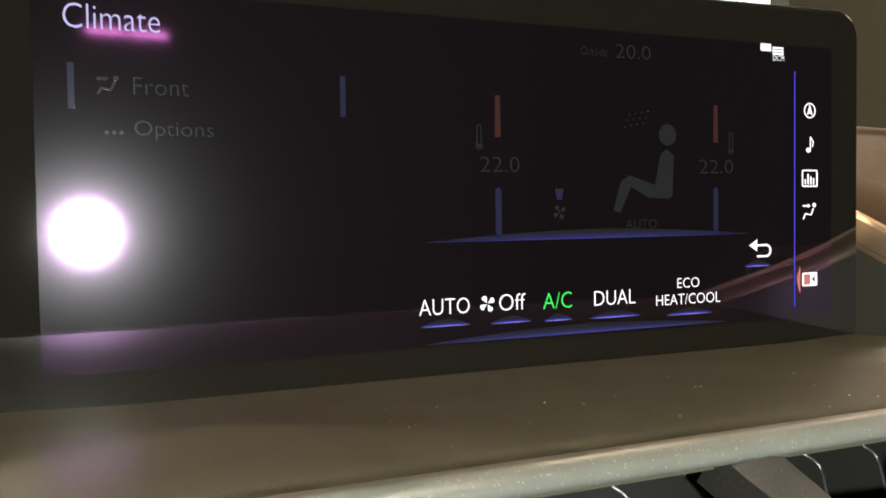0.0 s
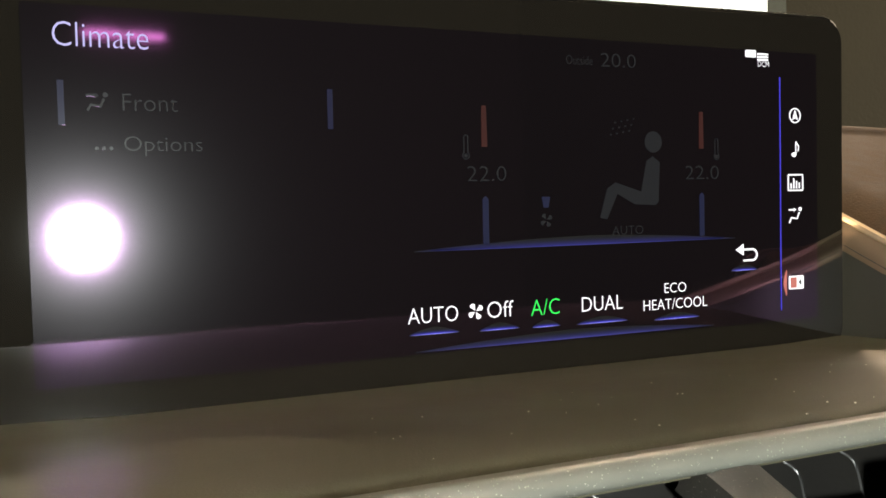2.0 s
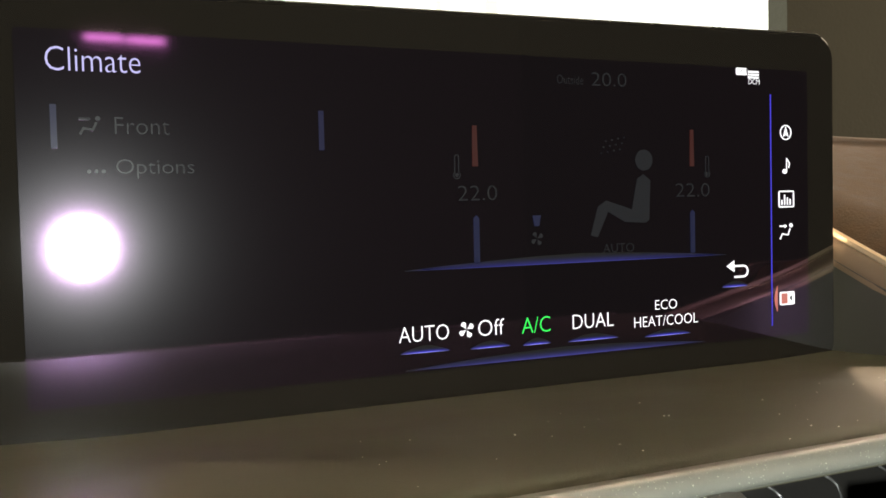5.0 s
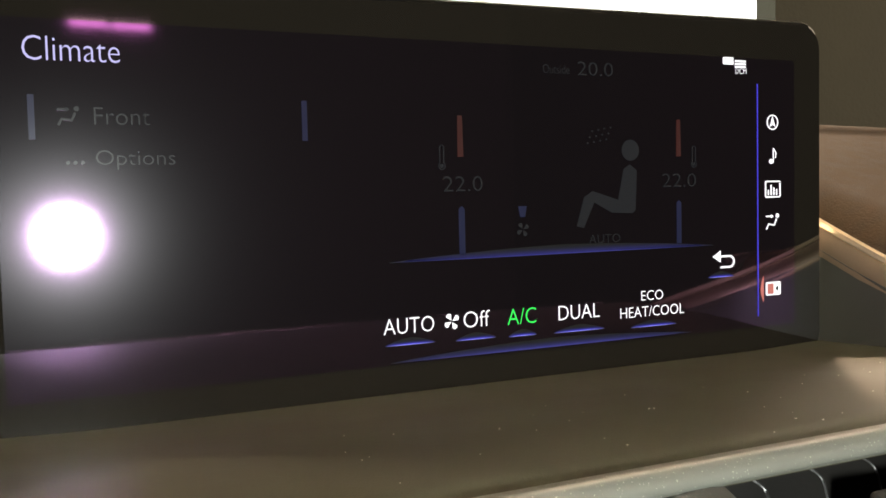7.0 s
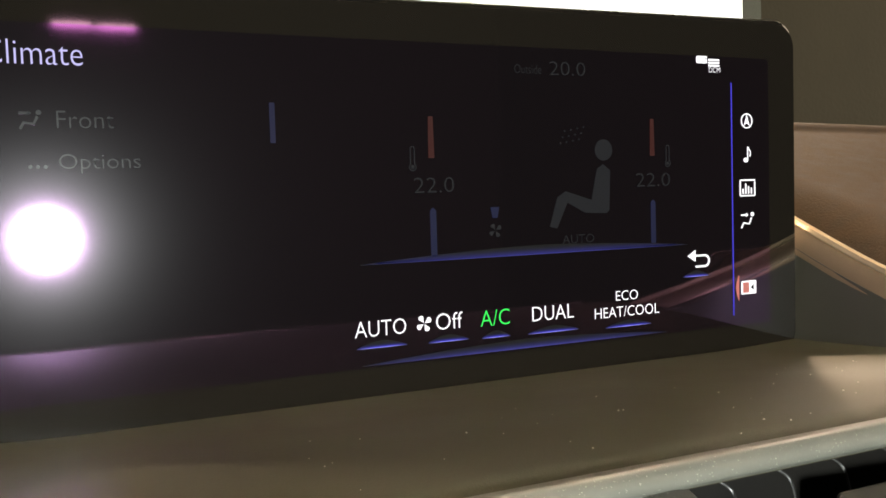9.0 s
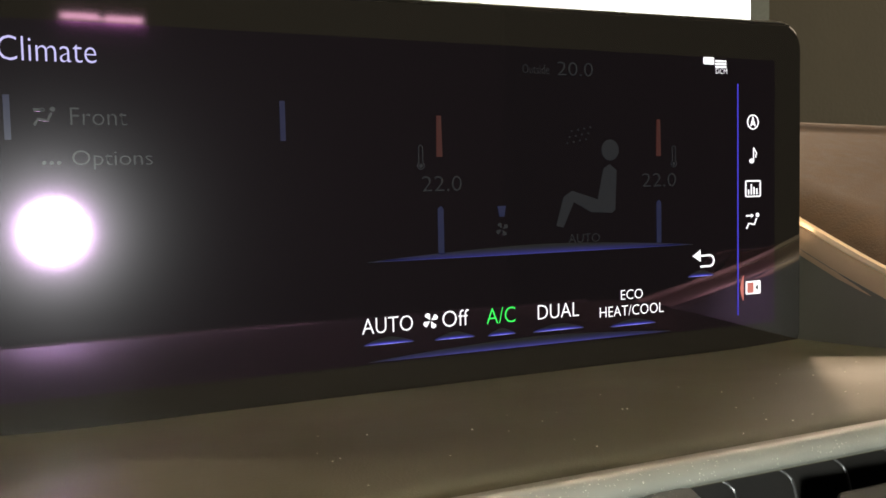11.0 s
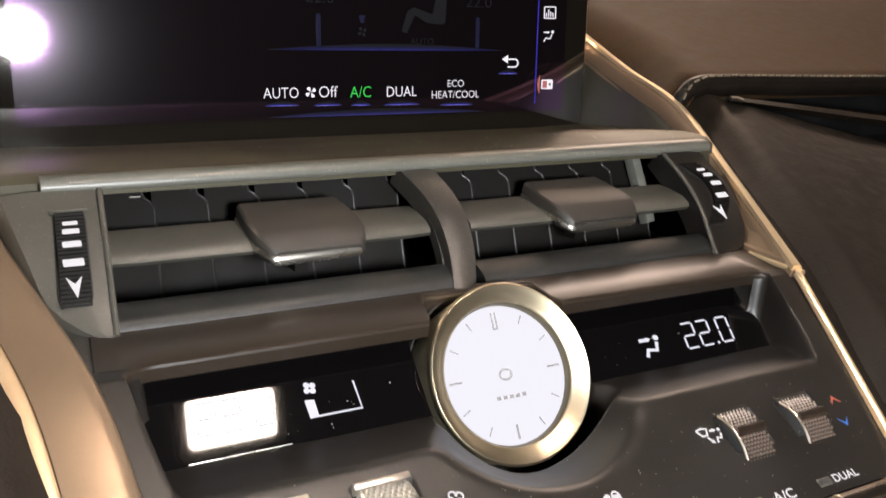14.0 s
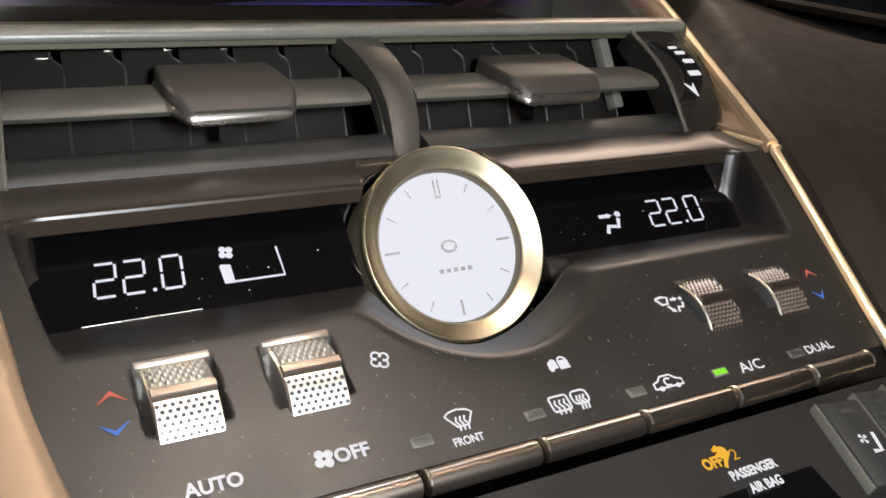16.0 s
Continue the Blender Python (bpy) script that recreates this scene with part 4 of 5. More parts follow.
# end plates with their thumbwheels
for side in (-1, 1):
    end = thing("vent_end_plate", "dark plate with ribbed thumbwheel and white marks beside a vent", "vent control", "end plates of the air vents")

    def inner(s):
        return 0.0985 - (0.006 * s - 0.002 * math.sin(math.pi * min(1, max(0, s))) if side > 0 else 0.0)

    border = ((0.0464, 0.2060), (0.0479, 0.2172), (0.0510, 0.2212), (0.0540, 0.2245), (0.0600, 0.2290), (0.0699, 0.2328), (0.0838, 0.2330), (0.10, 0.2335))
    rows = []
    for k in range(13):
        s = -0.03 + 1.10 * k / 12
        p = vent_point(0, s)
        outer = abs(rim(p.y, side)[0] - middle(p.y)) - 0.0035
        if side > 0:
            outer = min(outer, float(np.interp(p.y, [b[0] for b in border], [b[1] for b in border])) - middle(p.y))
        elif s > 0.72:
            outer -= 0.012 * (max(0, s - 0.72) / 0.35) ** 2
        bulge = 0.0016 * math.sin(math.pi * min(1, max(0, s))) + 0.001
        rows.append([vent_point(side * (inner(s) + (outer - inner(s)) * q), s, bulge - (0.004 if q in (0.0, 1.0) else 0.0) - 0.0008 * (q > 0.85)) for q in (0.0, 0.04, 0.3, 0.6, 0.9, 1.0)])
    part("plate", sheet(bmesh.new(), rows, (0, 0.006, -0.003)), GREY if side < 0 else PANEL, end, "", 35)
    part("plate_edge", tube(bmesh.new(), [vent_point(side * inner(-0.02 + 1.06 * k / 12), -0.02 + 1.06 * k / 12, 0.0008 + 0.0020 * math.sin(math.pi * k / 12)) for k in range(13)], 0.0008, 8), GREY, end, "thin rounded edge")
    up = vent_point(0, 0.2) - vent_point(0, 0.4)
    ahead = 0.0 if side < 0 else 0.0018

    def at_wheel(y):
        """A place on the wheel's curved middle line, y along it."""
        t = 0.45 - (y + ahead) / (VTOP - VLOW).length
        u = 0.1066 if side < 0 else 0.1089 - 0.08 * (t - 0.43) ** 2
        return frame_at(vent_point(side * u, t, 0.0024), (1, 0, 0), up)

    def crown(y):
        return 0.0012 * math.cos((y + 0.003) / 0.0155 * 1.2)

    rings = []
    for k in range(13):
        y = -0.0182 + 0.0302 * k / 12
        half = 0.0039 if 0 < k < 12 else 0.0034
        rings.append([at_wheel(y) @ Vector(p) for p in ((-half, 0, -0.0003), (half, 0, -0.0003), (half, 0, 0.0007), (-half, 0, 0.0007))])
    part("slot", loft(bmesh.new(), rings), BLACK, end)
    rings = []
    for k in range(67):
        y = -0.0177 + 0.0293 * k / 66
        h = 0.0010 + crown(y) - 0.0005 * (k % 3 == 0)
        rings.append([at_wheel(y) @ Vector(p) for p in ((-0.0034, 0, -0.002), (0.0034, 0, -0.002), (0.0034, 0, h), (-0.0034, 0, h))])
    part("thumbwheel", loft(bmesh.new(), rings), VANE, end, "ribbed black thumbwheel", 0)
    # these marks share the glowing print, which puts their brightness into the material
    for y, h, half in ((0.0070, 0.0010, 0.0018), (0.0041, 0.0014, 0.0020), (-0.0004, 0.0018, 0.0022), (-0.0064, 0.0022, 0.0024)):
        part("mark", plate(bmesh.new(), rounded(-half, -h / 2, half, h / 2, 0.0003, 2), at_wheel(y) @ Matrix.Translation((0, 0, 0.0012 + crown(y))), 0.0003), WHITE_PRINT, end, "white mark, made to glow", 0)
    part("arrow", plate(bmesh.new(), [(-0.0018, 0.0030), (0.0, -0.0034), (0.0018, 0.0030), (0.0, 0.0008)], at_wheel(-0.0139) @ Matrix.Translation((0, 0, 0.0022)), 0.0003), WHITE_PRINT, end, "white arrow, made to glow", 0)
    if side < 0:
        part("slot_rim", box(bmesh.new(), (-0.0046, 0.0, -0.0002), (0.0046, 0.0009, 0.0014), at_wheel(0.0120), 0.0003), GREY, end, "raised upper rim of the slot")

# ---- the climate panel ----
panel = thing("climate_panel", "soft black climate panel with sunken displays and knurled wheels", "control panel")


def floor_z(y):
    return 0.9088 + 0.81 * (y - 0.0285)


def half_width(y):
    """Half the width of the sunken part, with widely rounded far corners."""
    half = 0.0920 + 0.222 * min(y, 0.028)
    if y > 0.0275:
        d = min(0.0040, y - 0.0275)
        half -= 0.0042 - math.sqrt(0.0042 ** 2 - d * d)
    return half


def soft_min(a, b, k):
    h = max(k - abs(a - b), 0.0) / k
    return min(a, b) - h * h * k * 0.25


WHEELS = ((0.0268, 0.0390, -0.0196, -0.0060, True), (0.0498, 0.0620, -0.0198, -0.0062, True), (0.1496, 0.1602, -0.0208, -0.0092, False), (0.1720, 0.1826, -0.0210, -0.0096, False))


def panel_z(x, y):
    u = x - middle(y)
    base = panel_base(y)
    ledge = 0.9030 + 0.16 * (0.0212 - y) if y < 0.0212 else floor_z(y) - 0.0006
    sunk = soft_min(base, ledge, 0.0016)
    w = smoothstep(-0.0004, 0.0020, half_width(y) - abs(u))
    z = soft_min(base, base + (sunk - base) * w, 0.0004)
    inside = 0.0335 - math.hypot(x - 0.1010, (y - 0.0145) / 0.93)
    z = soft_min(z, base - 0.82 * inside, 0.0024)
    hole = math.hypot((x - 0.1078) / 0.0258, (y - 0.0150) / 0.0135)
    z += (0.8815 - z) * max(smoothstep(1.06, 0.86, hole), smoothstep(0.0250, 0.0238, abs(x - 0.1079)) * smoothstep(0.009, 0.014, y))
    for x0, x1, y0, y1, _ in WHEELS:
        near = y0 + 0.0026
        z -= 0.0055 * smoothstep(x0 - 0.0014, x0 - 0.0003, x) * smoothstep(x1 + 0.0014, x1 + 0.0003, x) * smoothstep(near - 0.0006, near + 0.0002, y) * smoothstep(y1 + 0.0006, y1 - 0.0002, y)
    return z - 0.006 * smoothstep(0.0312, 0.0328, y) * (1 - w)


INSIDE = [-1 + 2 * k / 420 for k in range(421)]
rows = []
for y in np.concatenate([np.linspace(-0.0335, -0.020, 12), np.linspace(-0.0195, 0.0215, 84), np.linspace(0.0218, 0.0330, 24), np.linspace(0.0345, 0.0480, 6)]):
    y = float(y)
    half_a, half_b = middle(y) - rim(y, -1)[0] - 0.001, rim(y, 1)[0] - middle(y) - 0.001
    if y > 0.0255:
        half_a, half_b = 0.1070, 0.1070
    h = half_width(y)
    us = [-half_a + (half_a - h - 0.0004) * k / 7 for k in range(7)]
    us += [-h + d for d in (-0.0004, 0.0, 0.0004, 0.0008, 0.0012)] + [(h - 0.0016) * k for k in INSIDE] + [h - d for d in (0.0012, 0.0008, 0.0004, 0.0, -0.0004)]
    us += [h + 0.0004 + (half_b - h - 0.0004) * k / 7 for k in range(1, 8)]
    rows.append([(middle(y) + u, y, panel_z(middle(y) + u, y)) for u in us])
part("panel_face", sheet(bmesh.new(), rows, (0, 0.002, -0.006)), PANEL, panel, "soft black moulded face", 70)
for a, b in ((-1, -0.266), (0.262, 1)):
    glass = []
    for y in (0.0212, 0.0245, 0.027, 0.0285, 0.030, 0.0310, 0.032, 0.036, 0.0400):
        h = half_width(min(y, 0.0245)) - 0.0008
        glass.append([(middle(y) + h * (a + (b - a) * k / 6), y, floor_z(y)) for k in range(7)])
    part("display_glass", sheet(bmesh.new(), glass, (0, 0.0002, -0.0004)), PIANO, panel, "glossy black display window", 60)


def band_edge(x):
    """Depth of the band's front edge: it bends round the clock and rounds off the corners of the sunken part."""
    corner = max(0.0, min(1.0, (abs(x - 0.1091) - 0.0925) / 0.0065))
    return 0.0318 - 0.0065 * (1 - math.sqrt(1 - 0.999 * corner ** 2)) + 0.0135 * smoothstep(0.0208, 0.0178, abs(x - 0.1080))


rows = []
for t in range(10):
    row = []
    for k in range(161):
        x = 0.0046 + (0.2165 - 0.0046) * k / 160
        e = band_edge(x)
        edge_z = panel_base(e) - 0.0006
        y, z = ((0.0505, 0.9255), (0.0492, 0.9264), (0.0470, panel_base(0.0470) - 0.0004), (e + 0.0012, panel_base(e + 0.0012) - 0.0004), (e + 0.0005, edge_z + 0.0001), (e, edge_z - 0.0002), (e - 0.0001, edge_z - 0.0008), (e + 0.0011, edge_z - 0.0042), (e + 0.0018, edge_z - 0.0046), (e + 0.0085, edge_z - 0.0056))[t]
        if t in (0, 1, 2):
            y = max(y, e + 0.0040 - 0.0006 * t)
        row.append((x + 0.0918 * (y - 0.03), y, z))
    rows.append(row)
part("upper_band", sheet(bmesh.new(), rows, (0, 0.0020, 0.0)), BAND, panel, "dark satin band between vents and displays", 22)
# an added metal thread draws the glint along the glass's lower border
bm = bmesh.new()
tube(bm, [(x, 0.0212, floor_z(0.0212) + 0.0004) for x in (0.0215, 0.030, 0.0455)], 0.00012, 6)
part("glass_glint", bm, TAB_EDGE, panel, "thin metal line drawing a glint at the display window's lower border")

UP_D = Vector((0.06, 0.777, 0.629))
UP_P = Vector((0.07, 0.857, 0.5145))


def at_display(x, y, lift=0.0003):
    return frame_at((x, y, floor_z(y) + lift), (1, 0, 0), UP_D)


def at_panel(x, y, lift=0.0003):
    return frame_at((x, y, 0.9075 + 0.6 * y + lift), (1, 0, 0), UP_P)


def digits(words, x, y, width, height, parent, lean):
    """Seven-segment figures, each segment a bar of its own."""
    shape = {"2": "abged", "0": "abcdef"}
    n = sum(c != "." for c in words)
    w = width / (n * 1.0 + (n - 1) * 0.35 + 0.45)
    px = 0.0
    for c in words:
        if c == ".":
            part("figure", plate(bmesh.new(), disc(px + w * 0.05, w * 0.04, w * 0.10, 10), at_display(x, y), 0.0001), SEGMENT, parent, "", 0)
            px += w * 0.45
            continue
        bm = bmesh.new()
        m = at_display(x, y)
        h, t = height, w * 0.13
        g = t * 0.62
        seg = {"a": [(g, h), (w - g, h)], "b": [(w, h - g), (w, h / 2 + g)], "c": [(w, h / 2 - g), (w, g)], "d": [(g, 0), (w - g, 0)], "e": [(0, g), (0, h / 2 - g)], "f": [(0, h / 2 + g), (0, h - g)], "g": [(g, h / 2), (w - g, h / 2)]}
        for s in shape[c]:
            strokes(bm, [[(px + a + lean * b, b) for a, b in seg[s]]], t, m)
        part("figure", bm, SEGMENT, parent, "", 0)
        px += w * 1.35


digits("22.0", 0.0252, 0.0262, 0.0180, 0.0082, panel, 0.10)
digits("22.0", 0.1718, 0.0244, 0.0188, 0.0086, panel, 0.20)
mk = at_display(0.0518, 0.0257)
sign("fan_level", [[(0.0, 0.0045), (0.0, 0.0), (0.0135, 0.0), (0.0135, 0.0078)]], 0.0005, mk, SEGMENT, panel, [[(0.0, 0.0), (0.0022, 0.0), (0.0022, 0.0045), (0.0, 0.0048)]])
sign("fan_symbol", [], 0.001, at_display(0.0538, 0.0318), SEGMENT, panel, blade_fills(0.0018))
ms = at_display(0.1596, 0.0268)
sign("seat_symbol", seat_lines(0, 0, 0.00125), 0.0011, ms, SEGMENT, panel, seat_fills(0, 0, 0.00125))

# printed and lit signs on the panel
lettering("sign_text", "AUTO", 0.0098, at_panel(0.0288, -0.0292), WHITE_PRINT, panel, 0.0028, bold=0.032)
lettering("sign_text", "OFF", 0.0066, at_panel(0.0546, -0.0295), WHITE_PRINT, panel, 0.0029, bold=0.032)
sign("fan_symbol", [], 0.001, at_panel(0.0527, -0.0282), WHITE_PRINT, panel, blade_fills(0.0020))
lettering("sign_text", "FRONT", 0.0064, at_panel(0.0768, -0.0318), WHITE_PRINT, panel, 0.0018, bold=0.032)
lettering("sign_text", "A/C", 0.0071, at_panel(0.1489, -0.0320), WHITE_PRINT, panel, 0.0027, bold=0.012)
lettering("sign_text", "DUAL", 0.0089, at_panel(0.1704, -0.0316), WHITE_PRINT, panel, 0.0022, bold=0.012)
mf = at_panel(0.0803, -0.0276)
sign("screen_heat_symbol", [[(-0.0029, 0.0016), (-0.0020, 0.0023), (0.0, 0.0027), (0.0020, 0.0023), (0.0029, 0.0016), (0.0012, -0.0010), (-0.0012, -0.0010), (-0.0029, 0.0016)]] + [[(x, -0.0019), (x + 0.0003, -0.0008), (x - 0.0002, 0.0002), (x + 0.0002, 0.0011)] for x in (-0.0009, 0, 0.0009)], 0.00036, mf, WHITE_PRINT, panel)
mr = at_panel(0.1046, -0.0292)
for name, frame_line, xs in (("rear_window_symbol", rounded(-0.0046, -0.0012, -0.0004, 0.0022, 0.0005, 2) + [(-0.0004, 0.0017)], (-0.0035, -0.0024, -0.0013)), ("mirror_symbol", rounded(0.0006, -0.0006, 0.0044, 0.0024, 0.0010, 3) + [(0.0044, 0.0014)], (0.0018, 0.0026, 0.0034))):
    sign(name, [frame_line] + [[(x, -0.0020), (x + 0.0003, -0.0006), (x - 0.0003, 0.0004), (x + 0.0001, 0.0013)] for x in xs], 0.0004, mr, WHITE_PRINT, panel)
mc = at_panel(0.1290, -0.0300)
sign("recirculation_symbol", [[(-0.0038, -0.0010), (-0.0036, 0.0004), (-0.0022, 0.0008), (-0.0012, 0.0018), (0.0014, 0.0018), (0.0026, 0.0007), (0.0038, 0.0003), (0.0038, -0.0010), (-0.0038, -0.0010)], arc(0.0002, 0.0002, 0.0009, 40, 300, 10)], 0.0004, mc, WHITE_PRINT, panel, [disc(-0.0022, -0.0011, 0.0006, 10), disc(0.0022, -0.0011, 0.0006, 10)])
ml = at_panel(0.1068, -0.0212)
sign("lock_symbol", [arc(0.0012, 0.0006, 0.0009, 0, 180, 8)], 0.0004, ml, WHITE_PRINT, panel, [[(0.0000, -0.0014), (0.0024, -0.0014), (0.0024, 0.0007), (0.0000, 0.0007)], [(-0.0026, -0.0010), (-0.0004, -0.0010), (-0.0004, 0.0010), (-0.0012, 0.0014), (-0.0024, 0.0006)], disc(-0.0020, -0.0011, 0.0005, 8)])
mv = at_panel(0.0704, -0.0130)
sign("fan_symbol", [arc(0.0011 * math.cos(radians(a)), 0.0011 * math.sin(radians(a)), 0.0009, a - 145, a + 145, 12) for a in (25, 115, 205, 295)], 0.0004, mv, WHITE_PRINT, panel)
mo = at_panel(0.1440, -0.0138)
sign("air_direction_symbol", [[(-0.0036, 0.0022), (-0.0018, 0.0026), (-0.0002, 0.0022), (-0.0010, 0.0004), (-0.0026, 0.0004), (-0.0036, 0.0022)], [(0.0008, -0.0022), (0.0014, -0.0008), (0.0026, -0.0012), (0.0033, 0.0002)], [(0.0004, 0.0014), (0.0016, 0.0014)], [(-0.0014, -0.0002), (-0.0006, -0.0016)]], 0.00055, mo, WHITE_PRINT, panel, [disc(0.0033, 0.0013, 0.0005, 8), [(0.0014, 0.0020), (0.0024, 0.0014), (0.0014, 0.0008)], [(-0.0012, -0.0018), (0.0, -0.0022), (-0.0002, -0.0010)]])
for x, y, turn, mat, name in ((0.0216, -0.0102, 1, RED_MARK, "warmer_arrow"), (0.0212, -0.0158, -1, BLUE_MARK, "cooler_arrow"), (0.1908, -0.0128, 1, RED_MARK, "warmer_arrow"), (0.1886, -0.0188, -1, BLUE_MARK, "cooler_arrow")):
    k = 1.0 if x < 0.1 else 0.72
    part(name, plate(bmesh.new(), [(-0.0026 * k, -0.0013 * turn), (0.0, 0.0013 * turn), (0.0026 * k, -0.0013 * turn), (0.0, 0.0003 * turn)][::turn], at_panel(x, y), 0.0001), mat, panel, "", 0)
for x, y, mat in ((0.0262, -0.0318, GREY_LED), (0.0712, -0.0291, GREY_LED), (0.0957, -0.0294, GREY_LED), (0.1206, -0.0300, GREY_LED), (0.1437, -0.0303, LED_GREEN), (0.1673, -0.0305, GREY_LED)):
    part("indicator", box(bmesh.new(), (-0.0019, -0.0008, -0.001), (0.0019, 0.0008, 0.0003), at_panel(x, y, 0.0), 0.0003), mat, panel, "lit green indicator" if mat is LED_GREEN else "small unlit grey indicator")
    part("indicator_rim", box(bmesh.new(), (-0.0022, -0.0011, -0.001), (0.0022, 0.0011, 0.00015), at_panel(x, y, 0.0), 0.0002), GREY, panel, "thin grey rim")


def knurled_wheel(x0, x1, y0, y1, group, bright):
    """A thumbwheel with a smooth bar across it, raised points above the bar and dimples or points below."""
    wheel = thing("thumbwheel", "bright silver dimpled thumbwheel set in the black climate panel" if bright else "knurled thumbwheel, darkened for the dim side it shows, set in the black climate panel", "thumbwheel", group)
    xm, ym = (x0 + x1) / 2, (y0 + y1) / 2
    m = at_panel(xm, ym, 0.0)
    half, length = (x1 - x0) / 2, (y1 - y0) / 0.857
    # the right pair takes the darker copy, its dimness put into the colour
    skin = SILVER if bright else SHADED_KNURL
    part("well_edge", box(bmesh.new(), (-half - 0.0006, length / 2 - 0.0006, -0.002), (half + 0.0006, length / 2 + 0.0012, 0.0010 if bright else 0.0004), m, 0.0004), SILVER if bright else PANEL, wheel, "pale upper edge of the well" if bright else "black upper edge of the well")
    rise = 0.0028 if bright else 0.0020
    r = (length * length / 4 + rise * rise) / (2 * rise)
    w = half * 0.94
    depth = rise - r
    bar = 0.0013 / r

    def at(x, ang, lift=0.0):
        return m @ Vector((x, (r + lift) * math.sin(ang), depth + (r + lift) * math.cos(ang)))

    bm = bmesh.new()
    n = 72
    rings = [[at(x, 2 * math.pi * k / n, rr) for k in range(n)] for x, rr in ((-w, -0.0005), (-w * 0.94, -0.0001), (w * 0.94, -0.0001), (w, -0.0005))]
    part("drum", loft(bm, rings), SILVER if bright else BLACK, wheel, "pale metal drum" if bright else "dark drum", 40)
    cols = 8
    p = 2 * w * 0.92 / cols
    points, dots = bmesh.new(), bmesh.new()
    for a in range(-11, 10):
        ang = a * p * 0.86 / r
        if abs(ang) < 1.1 * bar:
            continue
        for c in range(cols):
            x = -w * 0.92 + p * (c + 0.5 + (0.25 if a % 2 else -0.25))
            # flat black dots paint the shade inside the dimples
            if bright and ang < 0:
                dots.faces.new([dots.verts.new(at(x + p * 0.33 * math.cos(k), ang + p * 0.33 * math.sin(k) / r, 0.00006)) for k in (math.pi * j / 3 for j in range(6))])
                continue
            q = p * 0.47
            base = [points.verts.new(at(x + sx * q, ang + sa * q / r, -0.0001)) for sx, sa in ((-1, 0), (0, -1), (1, 0), (0, 1))]
            top = [points.verts.new(at(x + sx * q * 0.3, ang + sa * q * 0.3 / r, 0.0005)) for sx, sa in ((-1, 0), (0, -1), (1, 0), (0, 1))]
            points.faces.new(top)
            for i in range(4):
                points.faces.new((base[i], base[(i + 1) % 4], top[(i + 1) % 4], top[i]))
    tagged(part("knurling", points, skin, wheel, "rows of small raised points", 0), kind="stuff")
    if bright:
        tagged(part("dimple_shade", dots, BLACK, wheel, "rows of flat black dots painting the shade in small dimples", 0), kind="stuff")
    else:
        dots.free()
        part("side_edge", tube(bmesh.new(), [at(-w, -0.7 + 1.4 * k / 16, -0.0001) for k in range(17)], 0.00032, 8), SILVER, wheel, "bright polished side edge")
    bm = bmesh.new()
    loft(bm, [[at(s * w * 0.97, ang, lift) for ang, lift in ((-bar, -0.0001), (-0.78 * bar, 0.0006), (-0.45 * bar, 0.0010), (0.45 * bar, 0.0010), (0.78 * bar, 0.0006), (bar, -0.0001))] for s in (-1, -0.9, 0.9, 1)])
    part("ridge", bm, BAR, wheel, "smooth raised bar", 30)
    return wheel


for x0, x1, y0, y1, bright in WHEELS:
    knurled_wheel(x0, x1, y0, y1, "thumbwheels of the climate panel", bright)

# the row of bar buttons
joints = (0.0200, 0.0432, 0.0674, 0.0922, 0.1168, 0.1414, 0.1650, 0.1855)
for a, b in zip(joints, joints[1:]):
    m = at_panel(0.0, -0.0362, 0.0)

    def around(x, t, g=1.0):
        return m @ Vector((x, 0.0024 * g * math.cos(t), 0.0004 + 0.0024 * g * math.sin(t)))

    bar = thing("bar_button", "smoked chrome bar button below the climate panel", "button", "row of bar buttons")
    rings = []
    for x, g in ((a + 0.0003, 0.6), (a + 0.0009, 1.0), ((a + b) / 2, 1.0), (b - 0.0009, 1.0), (b - 0.0003, 0.6)):
        rings.append([around(x, 2 * math.pi * k / 16, g) for k in range(16)])
    part("body", loft(bmesh.new(), rings), BAR, bar)
    # a metal thread stands in for the narrow highlight on the bar
    part("top_glint", tube(bmesh.new(), [around(x, 1.25, 1.0) for x in (a + 0.0012, a + 0.0016, (a + b) / 2, b - 0.0016, b - 0.0012)], 0.00018, 6), TAB_EDGE, bar, "thin bright line drawing the highlight along the top")
    part("end_ring", tube(bmesh.new(), [around(a + 0.0008, -0.3 + 2.6 * k / 12, 1.0) for k in range(13)], 0.00026, 6), TAB_EDGE, bar, "bright chrome end ring")
part("end_cap", tube(bmesh.new(), [around(joints[-1] - 0.0008, -0.3 + 2.6 * k / 12, 0.96) for k in range(13)], 0.0004, 6), BAR, bar, "rounded metal tip")

# ---- the lower panel ----
lower = thing("lower_panel", "black panel with airbag light and seat switches below the climate controls", "control panel")
rows = [[(x, y, 0.8800 + 0.56 * (y + 0.042)) for x in np.linspace(middle(y) - 0.082 - 0.2 * (y + 0.04), middle(y) + 0.088 + 0.25 * (y + 0.04), 9)] for y in (-0.0385, -0.05, -0.06, -0.08, -0.11)]
part("panel_face", sheet(bmesh.new(), rows, (0, 0.002, -0.005)), LOW_BLACK, lower, "", 60)


def at_lower(x, y, lift=0.0004):
    return frame_at((x, y, 0.8800 + 0.56 * (y + 0.042) + lift), (1, 0, 0), (0.05, 0.872, 0.488))


